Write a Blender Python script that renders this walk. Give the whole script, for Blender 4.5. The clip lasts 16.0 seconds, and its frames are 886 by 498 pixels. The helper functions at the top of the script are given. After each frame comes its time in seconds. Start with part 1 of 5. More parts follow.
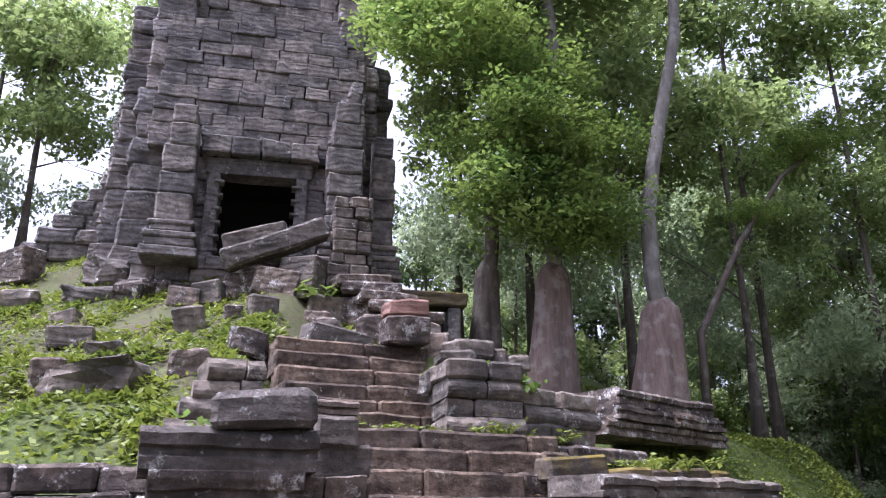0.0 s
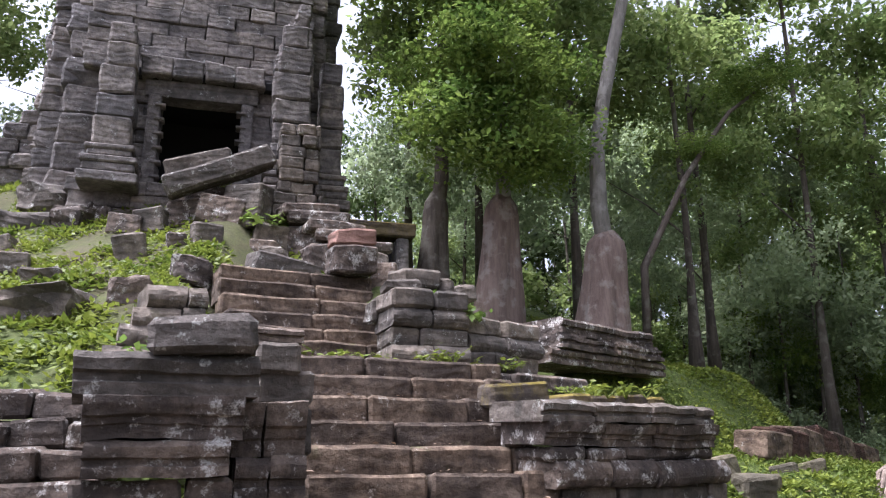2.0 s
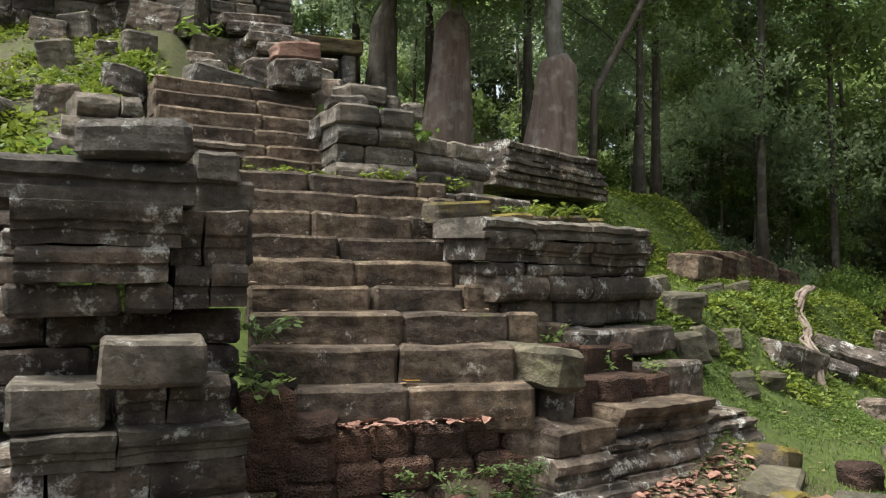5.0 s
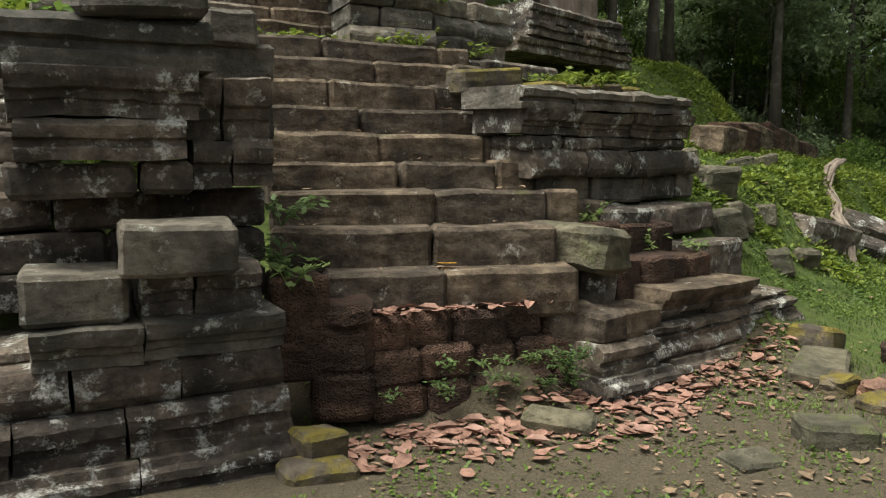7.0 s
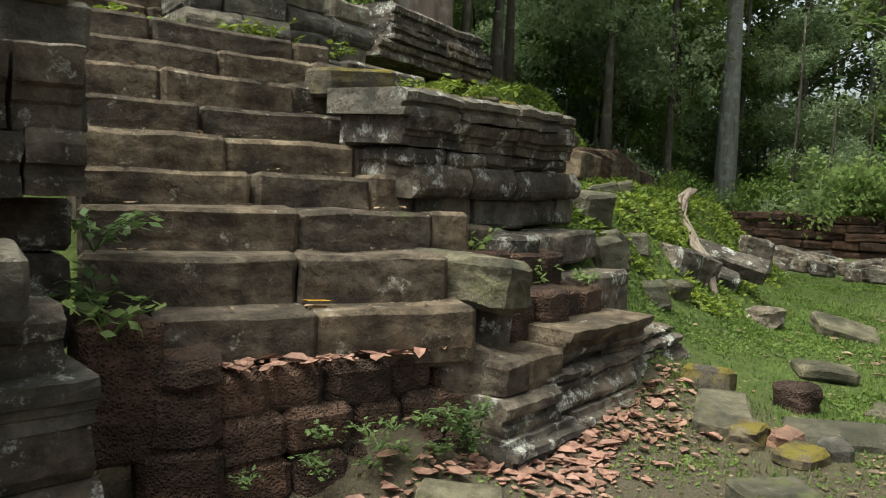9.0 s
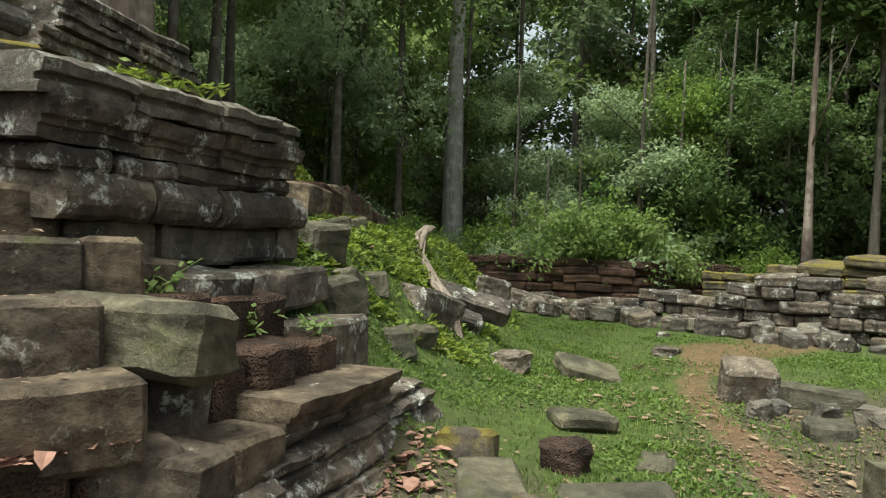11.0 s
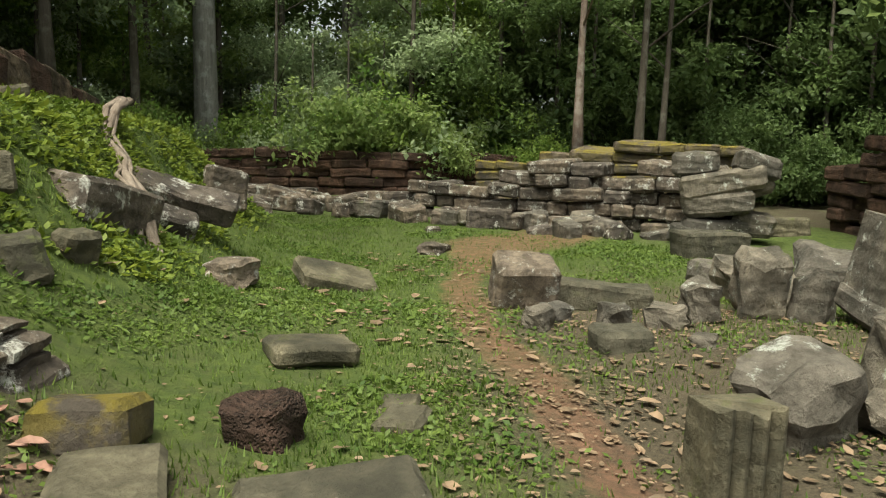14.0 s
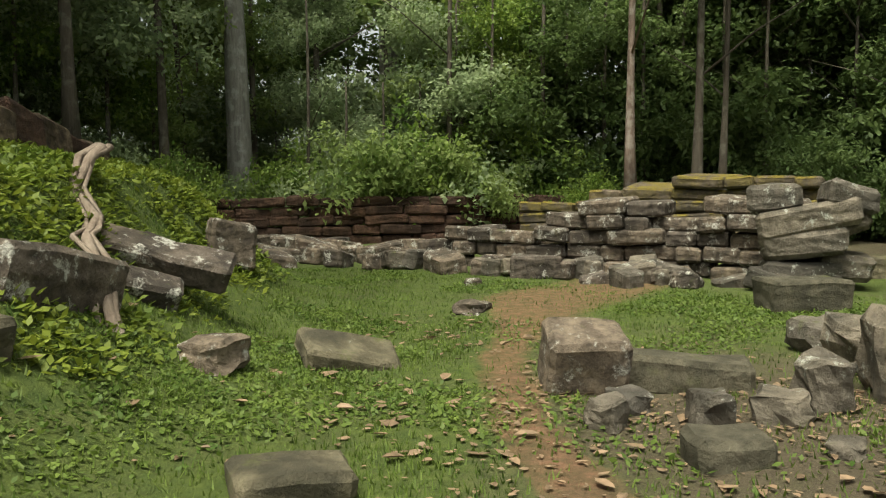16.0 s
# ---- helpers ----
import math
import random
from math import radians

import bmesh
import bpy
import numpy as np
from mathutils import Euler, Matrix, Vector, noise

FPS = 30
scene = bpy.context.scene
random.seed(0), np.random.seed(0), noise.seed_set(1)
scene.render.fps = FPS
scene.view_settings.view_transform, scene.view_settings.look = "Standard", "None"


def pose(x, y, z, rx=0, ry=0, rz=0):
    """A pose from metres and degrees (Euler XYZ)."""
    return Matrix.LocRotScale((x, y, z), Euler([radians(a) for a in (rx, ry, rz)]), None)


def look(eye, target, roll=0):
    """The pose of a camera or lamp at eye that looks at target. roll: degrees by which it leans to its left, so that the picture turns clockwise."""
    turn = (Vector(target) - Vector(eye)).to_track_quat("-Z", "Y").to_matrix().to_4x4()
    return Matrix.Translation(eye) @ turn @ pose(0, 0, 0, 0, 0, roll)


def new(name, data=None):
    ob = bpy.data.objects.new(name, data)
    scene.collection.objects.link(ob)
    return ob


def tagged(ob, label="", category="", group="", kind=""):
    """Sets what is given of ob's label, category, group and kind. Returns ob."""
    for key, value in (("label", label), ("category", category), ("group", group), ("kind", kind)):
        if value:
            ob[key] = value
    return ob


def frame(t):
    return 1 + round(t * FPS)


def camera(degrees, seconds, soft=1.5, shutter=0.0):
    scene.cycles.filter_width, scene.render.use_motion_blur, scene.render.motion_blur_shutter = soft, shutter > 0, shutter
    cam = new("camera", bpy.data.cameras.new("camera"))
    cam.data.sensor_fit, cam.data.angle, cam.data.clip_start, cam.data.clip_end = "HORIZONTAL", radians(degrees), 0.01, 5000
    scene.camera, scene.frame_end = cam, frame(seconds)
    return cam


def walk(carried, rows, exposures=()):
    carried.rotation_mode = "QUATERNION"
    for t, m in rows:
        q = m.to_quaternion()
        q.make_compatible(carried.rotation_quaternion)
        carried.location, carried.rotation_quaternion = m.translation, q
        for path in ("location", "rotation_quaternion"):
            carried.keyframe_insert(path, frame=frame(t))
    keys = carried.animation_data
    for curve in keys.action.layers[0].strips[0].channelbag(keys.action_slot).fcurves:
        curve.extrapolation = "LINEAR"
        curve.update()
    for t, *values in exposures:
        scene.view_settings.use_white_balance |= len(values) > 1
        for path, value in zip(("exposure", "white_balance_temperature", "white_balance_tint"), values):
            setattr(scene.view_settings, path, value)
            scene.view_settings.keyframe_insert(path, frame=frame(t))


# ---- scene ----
cam = camera(59.4, 16.0, soft=1.1)
METRES, EYE, TILT, LEAN, TURN = 7.2, 1.9, 20.0, 0.0, 0.0
ROWS = [
    (0.0, 0.0, 0.0, 0.0, 0.0, 0.0, -0.0),
    (0.5, 0.0017, 0.0011, -0.0012, -1.71, -0.87, -0.36),
    (1.0, 0.004, 0.0028, -0.0025, -2.91, -2.16, -0.4),
    (1.5, 0.0061, 0.0057, -0.0045, -3.3, -3.71, -0.58),
    (2.0, 0.0067, 0.0079, -0.0061, -3.58, -4.92, -0.93),
    (2.5, 0.0084, 0.0085, -0.0089, -5.09, -7.1, -1.4),
    (3.0, 0.0093, 0.0089, -0.0104, -5.41, -8.66, -2.16),
    (3.5, 0.0108, 0.0102, -0.0116, -6.18, -9.95, -2.75),
    (4.0, 0.0138, 0.0121, -0.0144, -7.15, -13.26, -3.14),
    (6.5, 0.0075, 0.0565, -0.045, -6.71, -23.59, -2.31),
    (7.0, -0.026, 0.0864, -0.0471, -7.75, -26.66, -2.84),
    (7.5, -0.0415, 0.1101, -0.0591, -9.69, -26.49, -4.87),
    (8.0, -0.0538, 0.1478, -0.0734, -14.2, -26.0, -7.72),
    (10.5, 0.0278, 0.3556, -0.1682, -30.04, -18.09, -11.35),
    (11.0, 0.066, 0.3856, -0.1907, -38.46, -16.18, -14.81),
    (11.5, 0.1068, 0.3988, -0.2169, -42.23, -16.74, -15.56),
    (12.0, 0.1498, 0.4169, -0.2286, -47.6, -16.62, -17.25),
    (12.5, 0.1861, 0.4438, -0.2402, -51.69, -16.94, -17.32),
    (13.0, 0.2286, 0.4598, -0.2507, -55.67, -16.94, -16.98),
    (13.5, 0.272, 0.4768, -0.2563, -54.9, -18.15, -17.53),
    (14.0, 0.3185, 0.5041, -0.2677, -54.73, -18.91, -17.85),
    (14.5, 0.3615, 0.526, -0.2753, -54.78, -19.32, -17.53),
    (15.0, 0.4106, 0.5441, -0.2765, -53.72, -18.12, -17.93),
    (15.5, 0.4512, 0.5707, -0.2893, -54.22, -15.77, -17.35),
    (16.0, 0.4885, 0.5949, -0.3018, -51.8, -16.61, -15.25),
]
walk(cam, [(t, pose(0, 0, EYE, TILT, LEAN, TURN) @ pose(METRES * x, METRES * y, METRES * z, 90 + pitch, roll, yaw)) for t, x, y, z, yaw, pitch, roll in ROWS],
     [(0.0, 1.7, 5400, 30), (4.2, 1.35, 6050, 9), (7.0, 0.9, 6350, 0), (10.5, 1.05, 6200, -6), (16.0, 0.9, 7000, -3)])

# ---- light ----
world = bpy.data.worlds.new("overcast_sky")
scene.world = world
world.use_nodes = True
wn, wl = world.node_tree.nodes, world.node_tree.links
sky = wn.new("ShaderNodeTexSky")
sky.sky_type, sky.sun_disc = "NISHITA", False
sky.sun_elevation, sky.sun_rotation = radians(69), radians(-98)
sky.air_density, sky.dust_density, sky.ozone_density = 1.0, 6.0, 1.0
pale = wn.new("ShaderNodeHueSaturation")
pale.inputs["Saturation"].default_value = 0.22
wl.new(sky.outputs[0], pale.inputs["Color"])
wl.new(pale.outputs[0], wn["Background"].inputs["Color"])
wn["Background"].inputs["Strength"].default_value = 0.125
sun = new("sun", bpy.data.lights.new("sun", "SUN"))
sun.data.energy, sun.data.angle, sun.data.color = 3.0, radians(30), (1.0, 0.95, 0.86)
sun.matrix_world = look((0, 0, 0), (0.36, 0.05, -0.93))


# ---- materials ----
def mat(name, base, rough=0.9):
    m = bpy.data.materials.new(name)
    m.use_nodes = True
    nt = m.node_tree
    p = nt.nodes["Principled BSDF"]
    p.inputs["Roughness"].default_value = rough
    p.inputs["Base Color"].default_value = (*base, 1)
    p.inputs["Specular IOR Level"].default_value = 0.25
    return m, nt, p


def nd(nt, kind, **values):
    n = nt.nodes.new("ShaderNode" + kind)
    for k, v in values.items():
        n.inputs[k.replace("_", " ")].default_value = v
    return n


def noise_at(nt, coord, scale, detail=6.0, rough=0.6):
    n = nd(nt, "TexNoise", Scale=scale, Detail=detail, Roughness=rough)
    nt.links.new(coord, n.inputs["Vector"])
    return n.outputs["Fac"]


def steps(nt, value, a, b):
    n = nd(nt, "MapRange", From_Min=a, From_Max=b)
    n.clamp = True
    nt.links.new(value, n.inputs["Value"])
    return n.outputs["Result"]


def blend(nt, fac, a, b):
    n = nt.nodes.new("ShaderNodeMix")
    n.data_type = "RGBA"
    for sock, v in ((n.inputs["Factor"], fac), (n.inputs["A"], a), (n.inputs["B"], b)):
        if isinstance(v, tuple):
            sock.default_value = (*v, 1)
        elif isinstance(v, float):
            sock.default_value = v
        else:
            nt.links.new(v, sock)
    return n.outputs["Result"]


def times(nt, a, b, op="MULTIPLY"):
    n = nt.nodes.new("ShaderNodeMath")
    n.operation = op
    for sock, v in ((n.inputs[0], a), (n.inputs[1], b)):
        if isinstance(v, float):
            sock.default_value = v
        else:
            nt.links.new(v, sock)
    return n.outputs[0]


def bump(nt, p, heights, strength, dist):
    b = nd(nt, "Bump", Strength=strength, Distance=dist)
    nt.links.new(heights, b.inputs["Height"])
    nt.links.new(b.outputs[0], p.inputs["Normal"])


def stone_mat(name, dark, light, lichen, moss, lichen_at=0.60, moss_at=0.62, pits=0.0, rel=0.02):
    """Weathered stone: blotched body, pale lichen spots, moss on upward faces, layered relief."""
    m, nt, p = mat(name, dark)
    geo = nt.nodes.new("ShaderNodeNewGeometry")
    info = nt.nodes.new("ShaderNodeObjectInfo")
    pos = geo.outputs["Position"]
    big = noise_at(nt, pos, 1.7, 5.0)
    mid = noise_at(nt, pos, 7.0, 8.0, 0.7)
    fine = noise_at(nt, pos, 38.0, 6.0, 0.7)
    c = blend(nt, steps(nt, mid, 0.38, 0.66), dark, light)
    tone = blend(nt, info.outputs["Random"], (0.62, 0.60, 0.60), (1.15, 1.06, 0.96))
    mul = nt.nodes.new("ShaderNodeMix")
    mul.data_type, mul.blend_type = "RGBA", "MULTIPLY"
    mul.inputs["Factor"].default_value = 1.0
    nt.links.new(c, mul.inputs["A"])
    nt.links.new(tone, mul.inputs["B"])
    c = mul.outputs["Result"]
    c = blend(nt, times(nt, steps(nt, big, 0.45, 0.62), 0.75), c, tuple(v * 0.42 for v in dark))
    spots = times(nt, steps(nt, noise_at(nt, pos, 5.0, 9.0, 0.75), lichen_at, lichen_at + 0.06), steps(nt, fine, 0.35, 0.55))
    c = blend(nt, times(nt, spots, 0.85), c, lichen)
    sep = nt.nodes.new("ShaderNodeSeparateXYZ")
    nt.links.new(geo.outputs["Normal"], sep.inputs[0])
    up = steps(nt, sep.outputs["Z"], -0.1, 0.8)
    mossy = times(nt, times(nt, steps(nt, noise_at(nt, pos, 2.6, 7.0, 0.7), moss_at, moss_at + 0.1), times(nt, times(nt, up, 0.75), 0.25, "ADD")), 0.9)
    c = blend(nt, mossy, c, moss)
    nt.links.new(c, p.inputs["Base Color"])
    wave = nd(nt, "TexWave", Scale=2.2, Distortion=7.0, Detail=5.0, Detail_Scale=1.5)
    wave.bands_direction = "Z"
    nt.links.new(pos, wave.inputs["Vector"])
    h = times(nt, times(nt, mid, 1.0), times(nt, fine, 0.4), "ADD")
    h = times(nt, h, times(nt, wave.outputs["Fac"], 0.25), "ADD")
    if pits:
        vo = nd(nt, "TexVoronoi", Scale=52.0)
        nt.links.new(pos, vo.inputs["Vector"])
        h = times(nt, h, times(nt, steps(nt, vo.outputs["Distance"], 0.1, 0.5), pits), "ADD")
    bump(nt, p, h, 1.0, rel * 2.6)
    return m


SAND = stone_mat("weathered_sandstone", (0.075, 0.062, 0.052), (0.24, 0.20, 0.165), (0.52, 0.50, 0.45), (0.085, 0.10, 0.025), 0.545)
OLIVE = stone_mat("olive_slab_stone", (0.085, 0.078, 0.055), (0.20, 0.182, 0.132), (0.30, 0.29, 0.24), (0.10, 0.11, 0.035), 0.63, 0.58)
STEP = stone_mat("step_sandstone", (0.066, 0.049, 0.036), (0.225, 0.178, 0.132), (0.42, 0.38, 0.32), (0.09, 0.10, 0.03), 0.60)
GREY = stone_mat("lichened_sandstone", (0.10, 0.09, 0.075), (0.24, 0.215, 0.185), (0.46, 0.46, 0.41), (0.085, 0.095, 0.03), 0.575, 0.62)
TOWER = stone_mat("tower_sandstone", (0.125, 0.118, 0.112), (0.29, 0.275, 0.26), (0.45, 0.46, 0.44), (0.12, 0.13, 0.08), 0.60, 0.68)
LATERITE = stone_mat("laterite", (0.075, 0.045, 0.032), (0.17, 0.10, 0.075), (0.26, 0.22, 0.18), (0.05, 0.06, 0.02), 0.64, 0.6, 0.55, 0.03)
REDSTONE = stone_mat("pink_sandstone", (0.28, 0.16, 0.12), (0.42, 0.26, 0.20), (0.4, 0.35, 0.3), (0.12, 0.1, 0.05), 0.7, 0.75)
DAMP = stone_mat("damp_sandstone", (0.038, 0.030, 0.025), (0.13, 0.105, 0.087), (0.42, 0.40, 0.37), (0.06, 0.07, 0.02), 0.54)
MOSSY = stone_mat("mossy_sandstone", (0.085, 0.07, 0.055), (0.18, 0.15, 0.12), (0.3, 0.3, 0.26), (0.17, 0.13, 0.02), 0.64, 0.44)


def bark_mat(name, dark, light, spot):
    m, nt, p = mat(name, dark)
    pos = nt.nodes.new("ShaderNodeNewGeometry").outputs["Position"]
    sc = nt.nodes.new("ShaderNodeMapping")
    sc.inputs["Scale"].default_value = (3.5, 3.5, 0.5)
    nt.links.new(pos, sc.inputs["Vector"])
    a = noise_at(nt, sc.outputs[0], 2.5, 8.0, 0.7)
    b = noise_at(nt, pos, 3.0, 7.0)
    c = blend(nt, steps(nt, a, 0.3, 0.7), dark, light)
    c = blend(nt, times(nt, steps(nt, b, 0.52, 0.62), 0.7), c, spot)
    nt.links.new(c, p.inputs["Base Color"])
    bump(nt, p, times(nt, a, b, "ADD"), 0.8, 0.05)
    return m


BARK = bark_mat("pinkish_bark", (0.10, 0.07, 0.057), (0.22, 0.165, 0.135), (0.27, 0.235, 0.205))
PALE = bark_mat("pale_grey_bark", (0.16, 0.15, 0.135), (0.36, 0.34, 0.31), (0.42, 0.41, 0.38))
DARKBARK = bark_mat("dark_bark", (0.05, 0.04, 0.032), (0.12, 0.10, 0.08), (0.16, 0.15, 0.12))
GREYBARK = bark_mat("grey_bark", (0.10, 0.092, 0.08), (0.225, 0.21, 0.185), (0.27, 0.26, 0.235))
ROOT = bark_mat("dry_root", (0.13, 0.095, 0.072), (0.26, 0.205, 0.165), (0.29, 0.24, 0.20))


def leaf_mat(name, a, b, thru=0.35, scale=0.9):
    """Leaves: two greens by noise and by leaf, a little light through them."""
    m, nt, p = mat(name, a, 0.55)
    geo = nt.nodes.new("ShaderNodeNewGeometry")
    f = noise_at(nt, geo.outputs["Position"], scale, 3.0)
    c = blend(nt, steps(nt, times(nt, f, times(nt, geo.outputs["Random Per Island"], 0.3), "ADD"), 0.4, 0.9), a, b)
    nt.links.new(c, p.inputs["Base Color"])
    tr = nt.nodes.new("ShaderNodeBsdfTranslucent")
    nt.links.new(c, tr.inputs["Color"])
    mix = nt.nodes.new("ShaderNodeMixShader")
    mix.inputs[0].default_value = thru
    nt.links.new(p.outputs[0], mix.inputs[1])
    nt.links.new(tr.outputs[0], mix.inputs[2])
    nt.links.new(mix.outputs[0], nt.nodes["Material Output"].inputs["Surface"])
    return m


LEAF_BRIGHT = leaf_mat("bright_leaves", (0.08, 0.145, 0.028), (0.23, 0.30, 0.065), 0.5)
LEAF_MID = leaf_mat("forest_leaves", (0.115, 0.175, 0.05), (0.29, 0.35, 0.125), 0.62)
# darker leaf copy: forest shade put into the colour; also plain dark ferns
LEAF_DARK = leaf_mat("dark_shade_leaves", (0.065, 0.105, 0.034), (0.16, 0.215, 0.075), 0.5)
LEAF_GREY = leaf_mat("greyish_leaves", (0.17, 0.23, 0.12), (0.37, 0.43, 0.24), 0.62)
WEED = leaf_mat("creeping_weeds", (0.075, 0.115, 0.017), (0.20, 0.235, 0.035), 0.4, 0.9)
GRASS = leaf_mat("short_grass", (0.05, 0.09, 0.014), (0.155, 0.205, 0.045), 0.4, 2.2)
LITTER = leaf_mat("dry_leaves", (0.10, 0.068, 0.042), (0.29, 0.195, 0.125), 0.15, 14.0)
PINKLITTER = leaf_mat("fallen_pink_leaves", (0.12, 0.062, 0.044), (0.36, 0.20, 0.15), 0.15, 14.0)


def ground_mat():
    m, nt, p = mat("court_ground", (0.1, 0.1, 0.03), 0.95)
    pos = nt.nodes.new("ShaderNodeNewGeometry").outputs["Position"]
    at = nt.nodes.new("ShaderNodeAttribute")
    at.attribute_name = "cover"
    sep = nt.nodes.new("ShaderNodeSeparateColor")
    nt.links.new(at.outputs["Color"], sep.inputs[0])
    n1, n2, n3 = noise_at(nt, pos, 1.1, 8.0, 0.7), noise_at(nt, pos, 9.0, 8.0, 0.75), noise_at(nt, pos, 55.0, 5.0, 0.7)
    soil = blend(nt, steps(nt, n2, 0.3, 0.7), (0.032, 0.024, 0.017), (0.085, 0.064, 0.044))
    red = blend(nt, steps(nt, n2, 0.3, 0.7), (0.11, 0.056, 0.034), (0.22, 0.118, 0.074))
    green = blend(nt, steps(nt, n2, 0.3, 0.7), (0.032, 0.052, 0.011), (0.10, 0.125, 0.028))
    tan = blend(nt, steps(nt, n3, 0.35, 0.65), soil, (0.11, 0.088, 0.055))
    lush = steps(nt, times(nt, sep.outputs[1], times(nt, times(nt, n1, 0.9), times(nt, n3, 0.35), "ADD"), "ADD"), 0.85, 1.25)
    c = blend(nt, lush, tan, green)
    dirt = steps(nt, times(nt, sep.outputs[0], times(nt, n2, 0.7), "ADD"), 0.86, 1.2)
    c = blend(nt, dirt, c, red)
    nt.links.new(c, p.inputs["Base Color"])
    bump(nt, p, times(nt, n2, times(nt, n3, 0.6), "ADD"), 0.9, 0.04)
    return m


GROUND = ground_mat()
# near-black colour stands in for the shade inside the doorways
SHADE_BLACK = mat("doorway_shade", (0.02, 0.02, 0.02))[0]


# ---- makers ----
def mesh_ob(name, bm, material, parent=None, m=None, smooth=False):
    me = bpy.data.meshes.new(name)
    bm.to_mesh(me)
    bm.free()
    if smooth:
        me.polygons.foreach_set("use_smooth", [True] * len(me.polygons))
    me.materials.append(material)
    ob = new(name, me)
    if m is not None:
        ob.matrix_basis = m
    ob.parent = parent
    return ob


def part(name, bm, material, parent, label="", m=None, smooth=False):
    ob = mesh_ob(name, bm, material, parent, m, smooth)
    return tagged(ob, label)


def base(name, label, category, m=None, group="", kind=""):
    ob = new(name)
    ob.matrix_basis = m or Matrix()
    return tagged(ob, label, category, group, kind)


rng = random.Random(4)


def block_bm(sx, sy, sz, edge=0.03, rough=0.02, cuts=0, chip=0.0):
    """A squared stone standing on z = 0, with worn edges and an uneven outline."""
    bm = bmesh.new()
    bmesh.ops.create_cube(bm, size=1)
    for v in bm.verts:
        v.co = Vector((v.co.x * sx, v.co.y * sy, (v.co.z + 0.5) * sz))
        if chip and rng.random() < 0.5:
            v.co = v.co.lerp(Vector((0, 0, sz / 2)), chip * rng.random())
    bmesh.ops.bevel(bm, geom=bm.edges[:], offset=min(edge, sx * 0.3, sy * 0.3, sz * 0.3), segments=1, affect="EDGES")
    if cuts:
        bmesh.ops.subdivide_edges(bm, edges=[e for e in bm.edges if e.calc_length() > 0.12], cuts=cuts, use_grid_fill=True)
        bmesh.ops.triangulate(bm, faces=[f for f in bm.faces if len(f.verts) > 4])
    o = Vector((rng.uniform(0, 50), rng.uniform(0, 50), rng.uniform(0, 50)))
    for v in bm.verts:
        v.co += noise.noise_vector(v.co * 2.3 + o) * rough * 1.6 + noise.noise_vector(v.co * 9 + o) * rough * 0.6
    return bm


def boulder_bm(sx, sy, sz, rough=0.12, cuts=2):
    """A rough lump, standing on z = 0."""
    bm = bmesh.new()
    bmesh.ops.create_cube(bm, size=1)
    bmesh.ops.bevel(bm, geom=bm.edges[:], offset=0.12, segments=1, affect="EDGES")
    bmesh.ops.subdivide_edges(bm, edges=[e for e in bm.edges if e.calc_length() > 0.3], cuts=cuts, use_grid_fill=True)
    o = Vector((rng.uniform(0, 50), rng.uniform(0, 50), rng.uniform(0, 50)))
    for v in bm.verts:
        n = noise.noise_vector(v.co * 1.8 + o) * rough * 1.8 + noise.noise_vector(v.co * 6 + o) * rough * 0.5
        c = v.co + n
        v.co = Vector((c.x * sx, c.y * sy, (c.z + 0.5) * sz))
    return bm


def mould_bm(length, depth, prof, rough=0.008, segs=5):
    """A moulded course: outline (out, up) of the face, drawn along x; face towards -y, back at y = depth."""
    pts = [(-o, z) for o, z in prof] + [(depth, prof[-1][1]), (depth, prof[0][1])]
    bm = bmesh.new()
    o = Vector((rng.uniform(0, 50), rng.uniform(0, 50), 0))
    rings = []
    for i in range(segs + 1):
        x = (i / segs - 0.5) * length
        ring = []
        for y, z in pts:
            c = Vector((x, y, z))
            ring.append(bm.verts.new(c + noise.noise_vector(c * 3.1 + o) * rough * 1.6 + noise.noise_vector(c * 11 + o) * rough))
        rings.append(ring)
    n = len(pts)
    for a, b in zip(rings, rings[1:]):
        for k in range(n):
            bm.faces.new((a[k], b[k], b[(k + 1) % n], a[(k + 1) % n]))
    bm.faces.new(rings[0])
    bm.faces.new(rings[-1][::-1])
    bmesh.ops.recalc_face_normals(bm, faces=bm.faces[:])
    return bm


def tube_bm(bm, pts, radii, sides=8, wobble=0.0):
    """A tapered limb through pts, added to bm."""
    rings = []
    for i, (p, r) in enumerate(zip(pts, radii)):
        p = Vector(p)
        d = (Vector(pts[min(i + 1, len(pts) - 1)]) - Vector(pts[max(i - 1, 0)])).normalized()
        u = d.cross(Vector((0.31, 0.95, 0.1))).normalized()
        w = d.cross(u)
        rings.append([bm.verts.new(p + (u * math.cos(a) + w * math.sin(a)) * r * (1 + wobble * noise.noise(Vector((math.cos(a) * 2, math.sin(a) * 2, p.z * 0.7)) + p)))
                      for a in (2 * math.pi * k / sides for k in range(sides))])
    for a, b in zip(rings, rings[1:]):
        for k in range(sides):
            bm.faces.new((a[k], a[(k + 1) % sides], b[(k + 1) % sides], b[k]))
    bm.faces.new(rings[-1])
    bm.faces.new(rings[0][::-1])
    return bm


